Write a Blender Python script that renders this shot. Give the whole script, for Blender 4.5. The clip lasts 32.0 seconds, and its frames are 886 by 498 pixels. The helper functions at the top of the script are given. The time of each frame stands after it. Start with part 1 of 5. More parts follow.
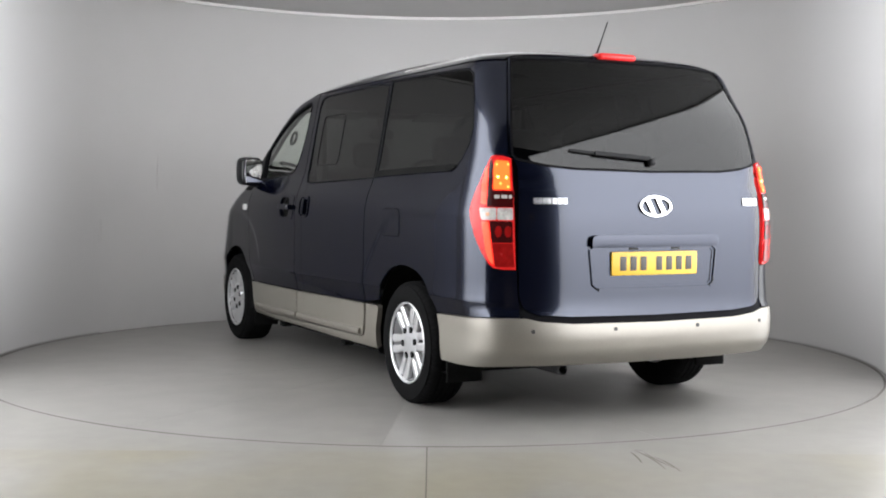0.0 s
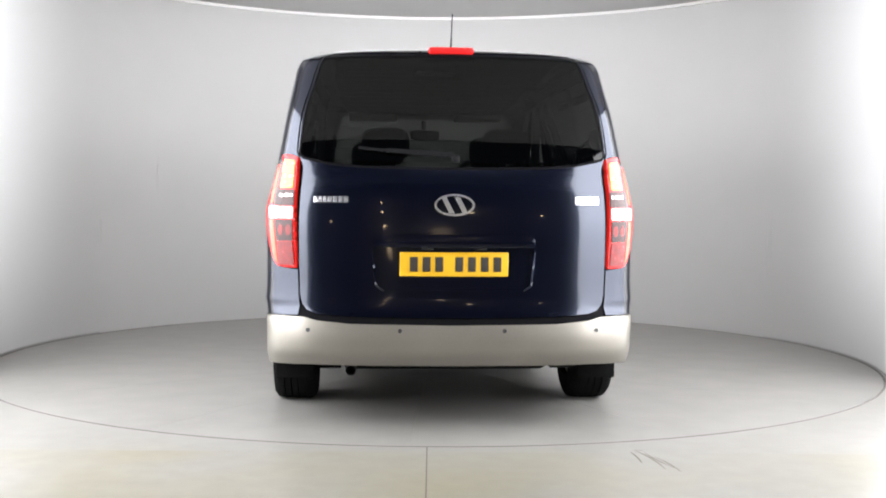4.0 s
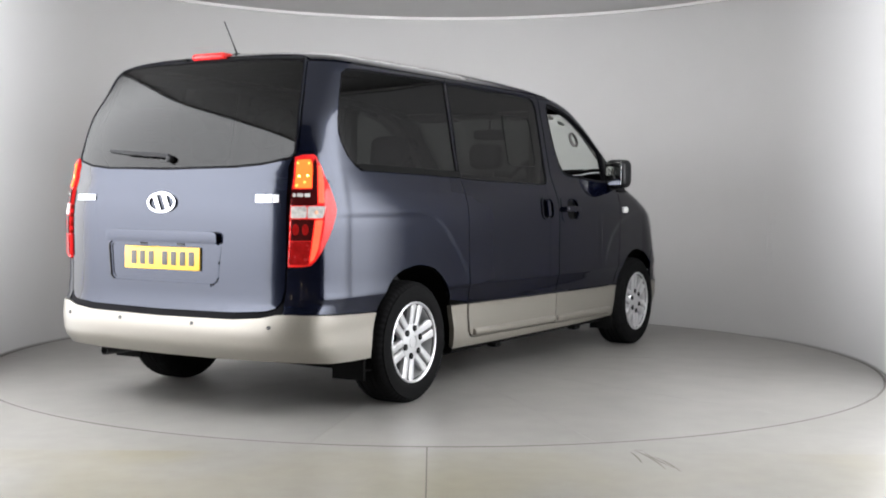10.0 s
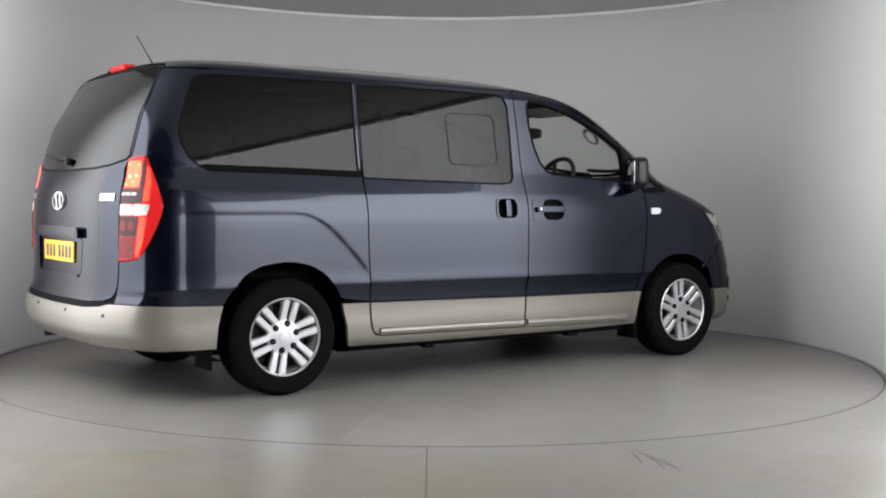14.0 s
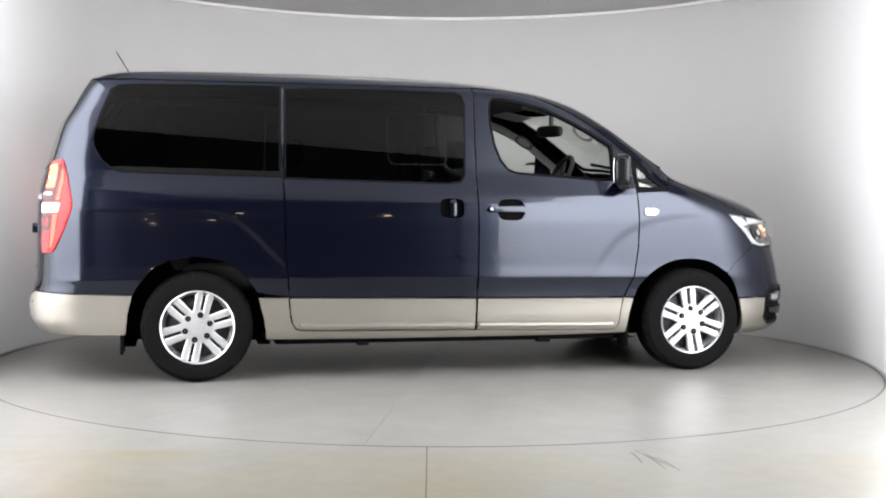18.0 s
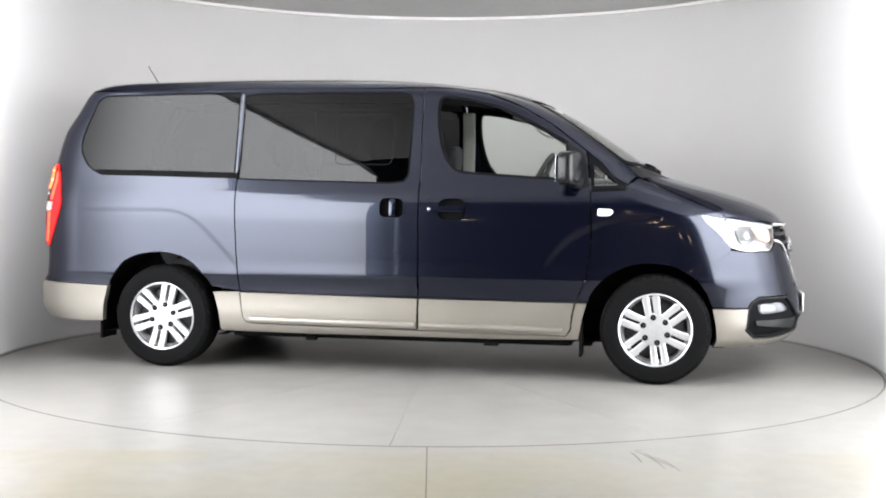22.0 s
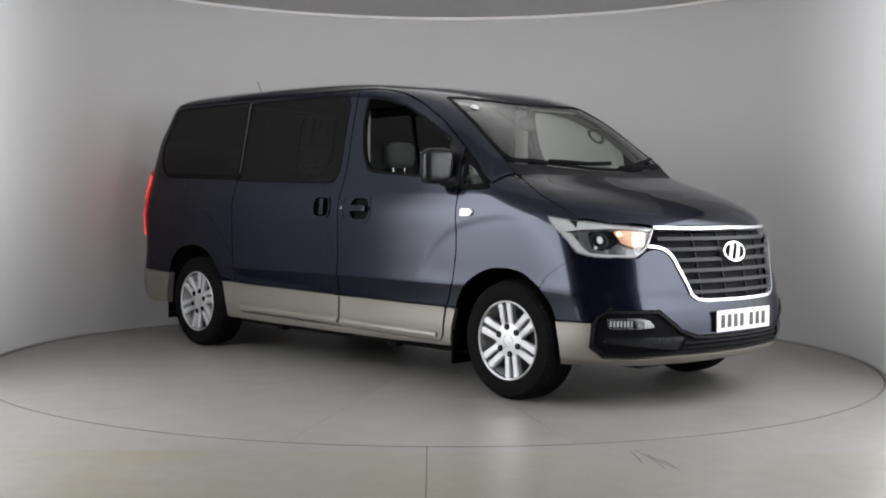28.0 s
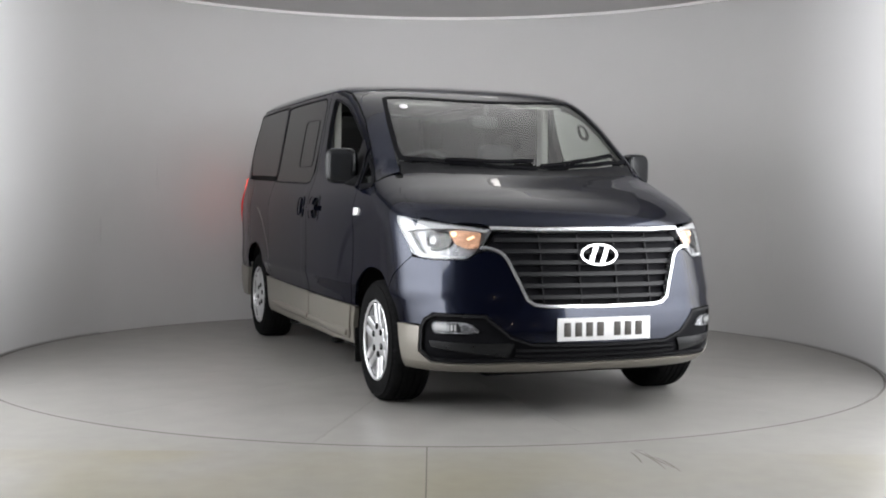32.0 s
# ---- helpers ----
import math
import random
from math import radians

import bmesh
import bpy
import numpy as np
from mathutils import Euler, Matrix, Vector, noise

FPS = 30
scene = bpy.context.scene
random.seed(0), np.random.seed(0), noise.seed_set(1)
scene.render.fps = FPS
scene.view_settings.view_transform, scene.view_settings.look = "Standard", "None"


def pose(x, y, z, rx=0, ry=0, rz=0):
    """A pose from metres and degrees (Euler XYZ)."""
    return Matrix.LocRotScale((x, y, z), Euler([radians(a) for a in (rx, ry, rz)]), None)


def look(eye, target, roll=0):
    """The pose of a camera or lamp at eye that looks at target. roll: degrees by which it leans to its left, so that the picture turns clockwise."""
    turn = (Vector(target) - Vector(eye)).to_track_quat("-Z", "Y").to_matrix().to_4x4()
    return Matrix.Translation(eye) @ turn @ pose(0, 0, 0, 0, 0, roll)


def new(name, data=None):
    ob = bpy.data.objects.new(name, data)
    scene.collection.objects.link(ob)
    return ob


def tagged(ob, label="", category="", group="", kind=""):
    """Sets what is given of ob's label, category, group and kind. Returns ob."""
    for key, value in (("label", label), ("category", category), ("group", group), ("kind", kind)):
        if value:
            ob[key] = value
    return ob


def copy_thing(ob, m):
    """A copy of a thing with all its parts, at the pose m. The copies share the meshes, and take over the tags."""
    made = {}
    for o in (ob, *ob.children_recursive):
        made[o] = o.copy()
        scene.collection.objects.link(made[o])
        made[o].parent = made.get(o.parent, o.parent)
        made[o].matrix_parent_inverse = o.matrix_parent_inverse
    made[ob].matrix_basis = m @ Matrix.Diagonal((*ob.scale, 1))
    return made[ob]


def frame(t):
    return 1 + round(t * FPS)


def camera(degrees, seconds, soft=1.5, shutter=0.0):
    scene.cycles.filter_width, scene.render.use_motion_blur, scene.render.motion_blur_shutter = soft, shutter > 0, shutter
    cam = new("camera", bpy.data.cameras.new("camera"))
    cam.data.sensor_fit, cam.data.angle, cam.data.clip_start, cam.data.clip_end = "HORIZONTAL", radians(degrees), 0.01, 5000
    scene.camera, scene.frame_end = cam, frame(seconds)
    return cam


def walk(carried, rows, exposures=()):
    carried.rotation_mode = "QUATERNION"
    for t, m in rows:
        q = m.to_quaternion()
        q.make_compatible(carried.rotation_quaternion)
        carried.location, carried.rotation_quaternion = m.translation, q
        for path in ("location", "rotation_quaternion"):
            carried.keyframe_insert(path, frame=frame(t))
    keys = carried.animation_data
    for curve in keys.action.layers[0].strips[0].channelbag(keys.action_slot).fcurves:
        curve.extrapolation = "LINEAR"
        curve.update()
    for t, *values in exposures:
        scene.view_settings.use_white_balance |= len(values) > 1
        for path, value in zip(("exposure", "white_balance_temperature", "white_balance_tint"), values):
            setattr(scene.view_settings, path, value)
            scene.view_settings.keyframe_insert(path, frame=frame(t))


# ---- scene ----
# A fixed camera looks through the mouth of a photo booth at a van on a turntable.
from mathutils.bvhtree import BVHTree
from mathutils.geometry import barycentric_transform, delaunay_2d_cdt

cam = camera(41.054, 32.0, soft=2.0)
# the clip's camera opens and closes as dark or bright paint faces it
EXPOSURE = [(0, -0.16), (1, -0.17), (2, 0.05), (3, 0.4), (4, 0.5), (6, 0.51), (7, 0.42), (8.5, 0.07), (9, -0.01), (11, 0.05), (12, -0.02), (13, -0.32), (14, -0.58), (14.5, -0.58), (16.5, -0.07), (17, 0.07), (18, 0.27), (19, 0.41), (20, 0.51), (22, 0.51), (23, 0.46), (24, 0.19), (25, -0.33), (28, -0.57), (29, -0.53), (30, -0.25), (31, -0.17), (32, -0.29)]
VIEW = look((0.0, -8.363, 1.139), (0.0734, 0.0, 0.7697), 0.434)
walk(cam, [(0, VIEW), (32, VIEW)], exposures=EXPOSURE)

# The turn of the table, seconds and degrees; the van stands a little off its axis.
TURN = [(0, 116.03), (2, 104.41), (4, 92.86), (6, 81.28), (8, 69.8), (10, 58.23), (12, 46.56), (14, 34.81), (16, 23.21),
        (18, 11.78), (20, 0.13), (22, -11.73), (24, -23.47), (26, -35.02), (28, -46.66), (30, -58.29), (32, -69.98)]
AXIS = Vector((0.0379, -0.0261, 0.0))
TABLE_R = 3.007

# ---- light ----
world = bpy.data.worlds.new("world")
scene.world = world
world.use_nodes = True
world.node_tree.nodes["Background"].inputs[0].default_value = (0.44, 0.50, 0.64, 1)
world.node_tree.nodes["Background"].inputs[1].default_value = 0.12


WALL_FILLS = []
# unseen fill lights added under the booth's ceiling, turned outwards to brighten the curved wall
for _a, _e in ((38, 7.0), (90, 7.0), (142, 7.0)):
    lamp = bpy.data.lights.new("wall_fill", "AREA")
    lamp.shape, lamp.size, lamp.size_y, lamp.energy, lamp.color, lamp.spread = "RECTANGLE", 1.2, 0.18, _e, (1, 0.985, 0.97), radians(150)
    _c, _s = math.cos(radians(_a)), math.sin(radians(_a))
    _fill = tagged(new("wall_fill", lamp), "unseen area light added to brighten the curved wall", "lamp", group="booth lights")
    _fill.matrix_world = look((0.95 * _c, 0.95 * _s, 2.785), (3.04 * _c, 3.04 * _s, 0.75))
    WALL_FILLS.append(_fill)


# ---- materials ----
def mat(name, color, rough=0.5, metal=0.0, **kw):
    m = bpy.data.materials.new(name)
    m.use_nodes = True
    b = m.node_tree.nodes["Principled BSDF"]
    b.inputs["Base Color"].default_value = (*color, 1)
    b.inputs["Roughness"].default_value = rough
    b.inputs["Metallic"].default_value = metal
    for k, v in kw.items():
        b.inputs[k.replace("_", " ")].default_value = v
    return m


def grain(m, scale=30, amount=0.15, big=2.0, bump=0.0, rough=0.1, dist=0.01):
    """Two scales of variation in colour and gloss, and a fine relief."""
    t = m.node_tree
    b = t.nodes["Principled BSDF"]
    co = t.nodes.new("ShaderNodeTexCoord")
    n1, n2 = t.nodes.new("ShaderNodeTexNoise"), t.nodes.new("ShaderNodeTexNoise")
    n1.inputs["Scale"].default_value, n2.inputs["Scale"].default_value = scale, big
    n1.inputs["Detail"].default_value = n2.inputs["Detail"].default_value = 6
    mix = t.nodes.new("ShaderNodeMath")
    mix.operation = "ADD"
    rng = t.nodes.new("ShaderNodeMapRange")
    rng.inputs["From Min"].default_value, rng.inputs["From Max"].default_value = 0.6, 1.4
    rng.inputs["To Min"].default_value, rng.inputs["To Max"].default_value = 1 - amount, 1 + amount
    mul = t.nodes.new("ShaderNodeMix")
    mul.data_type, mul.blend_type = "RGBA", "MULTIPLY"
    mul.inputs["Factor"].default_value = 1
    for n in (n1, n2):
        t.links.new(co.outputs["Object"], n.inputs["Vector"])
    t.links.new(n1.outputs["Fac"], mix.inputs[0])
    t.links.new(n2.outputs["Fac"], mix.inputs[1])
    t.links.new(mix.outputs[0], rng.inputs["Value"])
    mul.inputs[6].default_value = b.inputs["Base Color"].default_value
    t.links.new(rng.outputs[0], mul.inputs[7])
    t.links.new(mul.outputs[2], b.inputs["Base Color"])
    r0 = b.inputs["Roughness"].default_value
    r = t.nodes.new("ShaderNodeMapRange")
    r.inputs["From Min"].default_value, r.inputs["From Max"].default_value = 0.3, 0.7
    r.inputs["To Min"].default_value, r.inputs["To Max"].default_value = max(0, r0 - rough), min(1, r0 + rough)
    t.links.new(n2.outputs["Fac"], r.inputs["Value"])
    t.links.new(r.outputs[0], b.inputs["Roughness"])
    if bump:
        bu = t.nodes.new("ShaderNodeBump")
        bu.inputs["Strength"].default_value, bu.inputs["Distance"].default_value = bump, dist
        t.links.new(n1.outputs["Fac"], bu.inputs["Height"])
        t.links.new(bu.outputs[0], b.inputs["Normal"])
    return m


PAINT = mat("navy_paint", (0.0218, 0.0244, 0.0336), 0.19, 1.0, Specular_Tint=(0.07, 0.08, 0.11, 1), Coat_Weight=0.72, Coat_Roughness=0.02, Coat_IOR=1.39)
# a film of dust and wipe marks dulls the lacquer in patches
_t = PAINT.node_tree
_co, _ns, _rg = (_t.nodes.new("ShaderNode" + k) for k in ("TexCoord", "TexNoise", "MapRange"))
_ns.inputs["Scale"].default_value, _ns.inputs["Detail"].default_value, _ns.inputs["Distortion"].default_value = 2.6, 7, 0.8
for _k, _w in zip(("From Min", "From Max", "To Min", "To Max"), (0.42, 0.72, 0.012, 0.11)):
    _rg.inputs[_k].default_value = _w
_t.links.new(_co.outputs["Object"], _ns.inputs["Vector"])
_t.links.new(_ns.outputs["Fac"], _rg.inputs["Value"])
_t.links.new(_rg.outputs[0], _t.nodes["Principled BSDF"].inputs["Coat Roughness"])
# the blue pigment between the flakes
_pig, _sum = _t.nodes.new("ShaderNodeBsdfDiffuse"), _t.nodes.new("ShaderNodeAddShader")
_pig.inputs[0].default_value = (0.0005, 0.0008, 0.0036, 1)
_t.links.new(_t.nodes["Principled BSDF"].outputs[0], _sum.inputs[0])
_t.links.new(_pig.outputs[0], _sum.inputs[1])
_t.links.new(_sum.outputs[0], _t.nodes["Material Output"].inputs[0])
CHAMP = grain(mat("champagne_paint", (0.213, 0.197, 0.171), 0.44, 0.62, Coat_Weight=0.4, Coat_Roughness=0.12), 160, 0.08, 3, 0, 0.03)
BLACK = grain(mat("black_plastic", (0.006, 0.006, 0.007), 0.55, Specular_IOR_Level=0.14), 90, 0.2, 5, 0.05)
RUBBER = grain(mat("tyre_rubber", (0.0058, 0.0058, 0.006), 0.8, Specular_IOR_Level=0.03), 60, 0.25, 6, 0.1)
WALL = grain(mat("pale_wall_paint", (0.52, 0.513, 0.513), 0.7), 3, 0.02, 0.6, 0.0, 0.05)
FLOOR = grain(mat("painted_concrete", (0.222, 0.214, 0.199), 0.32, Specular_IOR_Level=0.30), 9, 0.13, 1.3, 0.0, 0.02)
TABLE = grain(mat("grey_deck_paint", (0.222, 0.214, 0.201), 0.315, Specular_IOR_Level=0.30), 5, 0.16, 1.1, 0.0, 0.025)
# the slab in front of the table is older and yellower, in patches
_t = FLOOR.node_tree
_co, _sep, _rng, _ns, _mx = (_t.nodes.new("ShaderNode" + k) for k in ("TexCoord", "SeparateXYZ", "MapRange", "TexNoise", "Mix"))
for _k, _w in zip(("From Min", "From Max", "To Min", "To Max"), (-3.115, -3.135, 0.0, 1.0)):
    _rng.inputs[_k].default_value = _w
_ns.inputs["Scale"].default_value, _ns.inputs["Detail"].default_value, _ns.inputs["Distortion"].default_value = 0.9, 6, 0.6
_patch = _t.nodes.new("ShaderNodeMapRange")
_patch.inputs["From Min"].default_value, _patch.inputs["From Max"].default_value, _patch.inputs["To Min"].default_value, _patch.inputs["To Max"].default_value = 0.40, 0.66, 0.12, 1.0
_ad = _t.nodes.new("ShaderNodeMath")
_ad.operation = "MULTIPLY"
_mx.data_type, _mx.blend_type = "RGBA", "MULTIPLY"
_mx.inputs[7].default_value = (0.93, 0.885, 0.71, 1)
_src = _t.nodes["Principled BSDF"].inputs["Base Color"].links[0].from_socket
for _a, _b in ((_co.outputs["Object"], _sep.inputs[0]), (_sep.outputs["Y"], _rng.inputs["Value"]), (_co.outputs["Object"], _ns.inputs["Vector"]), (_rng.outputs[0], _ad.inputs[0]), (_ns.outputs["Fac"], _patch.inputs["Value"]), (_patch.outputs[0], _ad.inputs[1]), (_ad.outputs[0], _mx.inputs[0]), (_src, _mx.inputs[6]), (_mx.outputs[2], _t.nodes["Principled BSDF"].inputs["Base Color"])):
    _t.links.new(_a, _b)
SEALANT = mat("joint_sealant", (0.10, 0.09, 0.085), 0.7)
RING = mat("ring_sealant", (0.15, 0.143, 0.133), 0.8, Specular_IOR_Level=0.1)
HALL = grain(mat("dark_hall_paint", (0.44, 0.45, 0.48), 0.9), 3, 0.05, 0.5)
# grey darkened so that the front canopy reflects dimly
CEIL = grain(mat("dimmed_canopy_grey", (0.36, 0.356, 0.353), 0.9), 3, 0.03, 0.5)
TRIMWHITE = grain(mat("white_capping", (0.88, 0.87, 0.86), 0.5), 8, 0.03, 1)


# ---- helpers for meshes ----
def obj(name, verts, faces, material=None, parent=None, label="", smooth=True):
    me = bpy.data.meshes.new(name)
    me.from_pydata([tuple(v) for v in verts], [], faces)
    me.shade_smooth() if smooth else me.shade_flat()
    if smooth:
        me.set_sharp_from_angle(angle=radians(38))
    if material:
        me.materials.append(material)
    ob = new(name, me)
    if parent:
        ob.parent = parent
    if label:
        tagged(ob, label)
    return ob


def part(name, bm, material, parent, label="", smooth=True):
    """One bmesh as one mesh object under a thing or a part."""
    me = bpy.data.meshes.new(name)
    bm.to_mesh(me)
    bm.free()
    me.shade_smooth() if smooth else me.shade_flat()
    if smooth:
        me.set_sharp_from_angle(angle=radians(50))
    me.materials.append(material)
    ob = new(name, me)
    ob.parent = parent
    if label:
        tagged(ob, label)
    return ob


def lathe(profile, n=64, axis="y", caps=False):
    """A surface of revolution of (radius, along) pairs, as verts and faces."""
    vs, fs = [], []
    for r, a in profile:
        for i in range(n):
            c, s = math.cos(2 * math.pi * i / n), math.sin(2 * math.pi * i / n)
            vs.append({"y": (r * c, a, r * s), "z": (r * c, r * s, a), "x": (a, r * c, r * s)}[axis])
    for j in range(len(profile) - 1):
        for i in range(n):
            k = (i + 1) % n
            fs.append((j * n + i, j * n + k, (j + 1) * n + k, (j + 1) * n + i))
    return vs, fs


# ---- the booth ----
def ground():
    vs, fs = [], []
    n = 96
    for r in (TABLE_R + 0.004, 4.2, 8, 20, 60):
        for i in range(n):
            a = 2 * math.pi * i / n
            vs.append((r * math.cos(a), r * math.sin(a), 0.0))
    for j in range(4):
        for i in range(n):
            k = (i + 1) % n
            fs.append((j * n + i, j * n + k, (j + 1) * n + k, (j + 1) * n + i))
    b = len(vs)
    for i in range(n):
        a = 2 * math.pi * i / n
        vs.append(((TABLE_R + 0.004) * math.cos(a), (TABLE_R + 0.004) * math.sin(a), -0.05))
    for i in range(n):
        k = (i + 1) % n
        fs.append((i, b + i, b + k, k))
    j = obj("floor_joint", [(x, y, 0.0006) for x in (-0.0215, -0.0165) for y in (-8.3, -TABLE_R - 0.02)], [(0, 2, 3, 1)], SEALANT, smooth=False)
    tagged(j, "dark sealed joint in the concrete floor", "joint", kind="structure")
    v, g = lathe([(TABLE_R + 0.003, 0.0005), (TABLE_R + 0.019, 0.0005)], 128, "z")
    tagged(obj("floor_joint", v, [q[::-1] for q in g], RING, smooth=False), "grey sealed ring joint round the turntable", "joint", kind="structure")
    f = obj("floor", vs, fs, FLOOR, smooth=False)
    return tagged(f, "pale painted concrete floor round the turntable", "floor", kind="structure")


def wall_plan(r, y_end, grow=0.0):
    """Round at the back, with straight sides that close in towards the mouth."""
    a0 = radians(-8)
    arc = [(r * math.cos(a), r * math.sin(a)) for a in np.linspace(a0, math.pi - a0, 105)]
    e = (MOUTH_W + grow, y_end)
    side = [(e[0] + (arc[0][0] - e[0]) * t, e[1] + (arc[0][1] - e[1]) * t) for t in np.linspace(0, 1, 13)[:-1]]
    return side + arc + [(-x, y) for x, y in reversed(side)]


MOUTH_W = 2.3
WALL_H, WALL_R, MOUTH = 2.825, TABLE_R + 0.03, -4.6


def booth():
    inner, outer = wall_plan(WALL_R, MOUTH), wall_plan(WALL_R + 0.12, MOUTH, 0.12)
    n = len(inner)
    vs = [(x, y, z) for z in (0.0, WALL_H) for x, y in inner] + [(x, y, z) for z in (0.0, WALL_H) for x, y in outer]
    fs = []
    for i in range(n - 1):
        fs += [(i + 1, i, n + i, n + i + 1), (2 * n + i, 2 * n + i + 1, 3 * n + i + 1, 3 * n + i), (n + i + 1, n + i, 3 * n + i, 3 * n + i + 1)]
    for i in (0, n - 1):
        fs.append((i, 2 * n + i, 3 * n + i, n + i))
    w = obj("wall_back", vs, fs, WALL)
    tagged(w, "smooth white curved studio wall round the turntable", "wall", kind="structure")
    a, b = wall_plan(WALL_R - 0.012, MOUTH, -0.012), wall_plan(WALL_R + 0.132, MOUTH, 0.132)
    vs = [(x, y, z) for p in (a, b) for z in (WALL_H + 0.003, WALL_H + 0.028) for x, y in p]
    fs = []
    for i in range(n - 1):
        fs += [(i + 1, i, n + i, n + i + 1), (n + i + 1, n + i, 3 * n + i, 3 * n + i + 1), (2 * n + i, 2 * n + i + 1, 3 * n + i + 1, 3 * n + i), (i, i + 1, 2 * n + i + 1, 2 * n + i)]
    t = obj("trim", vs, fs, TRIMWHITE)
    tagged(t, "white capping strip along the top of the booth wall", "trim", kind="structure")
    # the dark hall round the booth
    h = 7.2
    for name, x0, x1, y0, y1, m in (("wall_north", -9, 9, 5.2, 5.35, HALL), ("wall_south", -9, 9, -13.15, -13, HALL), ("wall_east", 9, 9.15, -13, 5.2, HALL), ("wall_west", -9.15, -9, -13, 5.2, HALL)):
        bm = bmesh.new()
        bmesh.ops.create_cube(bm, size=1, matrix=Matrix.Translation(((x0 + x1) / 2, (y0 + y1) / 2, h / 2)) @ Matrix.Diagonal((x1 - x0, y1 - y0, h, 1)))
        me = bpy.data.meshes.new(name)
        bm.to_mesh(me)
        bm.free()
        me.materials.append(m)
        tagged(new(name, me), "plain hall wall behind the booth", "wall", kind="structure")
    # brightness put into colour: lighter strip in view, darker where only reflections show it
    pale = grain(mat("brightened_canopy_tone", (0.55, 0.543, 0.54), 0.9), 3, 0.03, 0.5)
    whole = [p for p in wall_plan(WALL_R + 0.3, MOUTH, 0.3) if p[1] > MOUTH + 0.05]
    far, near = [p for p in whole if p[1] > 1.9], [p for p in whole if p[1] <= 1.9]
    k = len([p for p in near if p[0] > 0])
    near = near[:k] + [far[0], far[-1]] + near[k:]
    for c, paint, label in ((far, pale, "canopy over the back of the booth, coloured lighter to look lit"), (near, CEIL, "unseen canopy over the front of the booth, coloured darker for dim reflections")):
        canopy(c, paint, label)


def canopy(c, paint, label):
    m = len(c)
    cv = [(x, y, z) for z in (WALL_H + 0.035, WALL_H + 0.15) for x, y in c]
    cf = [tuple(range(m)), tuple(range(2 * m - 1, m - 1, -1))] + [(i, (i + 1) % m, m + (i + 1) % m, m + i) for i in range(m)]
    tagged(obj("ceiling", cv, cf, paint, smooth=False), label, "ceiling", kind="structure")


# emission ramps put the side light into the wall: strong at mouth, dim low
GLOW = mat("added_glow", (0.52, 0.513, 0.513), 0.7)
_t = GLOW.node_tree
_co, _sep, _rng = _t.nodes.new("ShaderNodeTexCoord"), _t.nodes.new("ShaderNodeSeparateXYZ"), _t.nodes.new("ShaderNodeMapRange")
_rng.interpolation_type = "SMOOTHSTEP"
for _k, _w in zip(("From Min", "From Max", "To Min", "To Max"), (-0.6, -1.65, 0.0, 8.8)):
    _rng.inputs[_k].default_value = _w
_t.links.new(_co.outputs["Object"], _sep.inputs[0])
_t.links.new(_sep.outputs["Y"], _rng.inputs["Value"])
# a weak fringe of emission stands in for light spilling onto the curve
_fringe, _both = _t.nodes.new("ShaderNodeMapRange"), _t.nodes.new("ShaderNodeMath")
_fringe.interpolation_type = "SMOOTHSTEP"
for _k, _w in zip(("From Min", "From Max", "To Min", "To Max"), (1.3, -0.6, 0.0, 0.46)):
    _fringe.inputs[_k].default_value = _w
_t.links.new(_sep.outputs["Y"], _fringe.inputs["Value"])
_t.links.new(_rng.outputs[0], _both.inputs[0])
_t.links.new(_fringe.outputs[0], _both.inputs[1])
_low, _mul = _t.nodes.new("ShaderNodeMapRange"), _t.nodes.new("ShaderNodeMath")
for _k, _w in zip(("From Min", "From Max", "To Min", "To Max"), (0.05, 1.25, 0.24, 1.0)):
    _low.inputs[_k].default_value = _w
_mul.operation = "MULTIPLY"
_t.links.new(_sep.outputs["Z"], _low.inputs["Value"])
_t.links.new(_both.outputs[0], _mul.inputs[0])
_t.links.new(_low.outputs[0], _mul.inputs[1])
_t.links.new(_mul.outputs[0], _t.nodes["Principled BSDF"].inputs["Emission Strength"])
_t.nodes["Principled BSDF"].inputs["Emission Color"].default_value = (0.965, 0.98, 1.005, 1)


def side_glow():
    """Glowing sheets added along the two side walls, which fade out on the curve."""
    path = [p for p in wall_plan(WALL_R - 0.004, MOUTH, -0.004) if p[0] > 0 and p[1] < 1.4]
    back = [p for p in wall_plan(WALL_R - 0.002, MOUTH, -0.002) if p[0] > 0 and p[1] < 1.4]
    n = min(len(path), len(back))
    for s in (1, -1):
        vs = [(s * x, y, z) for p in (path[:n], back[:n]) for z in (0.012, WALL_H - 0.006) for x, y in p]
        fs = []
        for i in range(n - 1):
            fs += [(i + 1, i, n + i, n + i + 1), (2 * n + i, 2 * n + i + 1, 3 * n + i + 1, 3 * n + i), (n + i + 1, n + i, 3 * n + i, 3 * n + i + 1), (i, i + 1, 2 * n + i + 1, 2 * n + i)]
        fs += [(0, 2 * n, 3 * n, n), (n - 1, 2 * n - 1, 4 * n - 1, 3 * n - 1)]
        root = tagged(new("added_glow"), "tall glowing sheet added along the side wall", "light panel", group="booth lights")
        obj("glow_sheet", vs, fs if s > 0 else [f[::-1] for f in fs], GLOW, root)
        rail = [p for p in wall_plan(WALL_R - 0.007, MOUTH, -0.007) if p[0] > 0 and p[1] < 1.4][:n]
        for z0, z1 in ((0.001, 0.011), (WALL_H - 0.005, WALL_H)):
            vs = [(s * x, y, z) for p in (rail, back[:n]) for z in (z0, z1) for x, y in p]
            obj("rail", vs, fs if s > 0 else [f[::-1] for f in fs], CEIL, root)


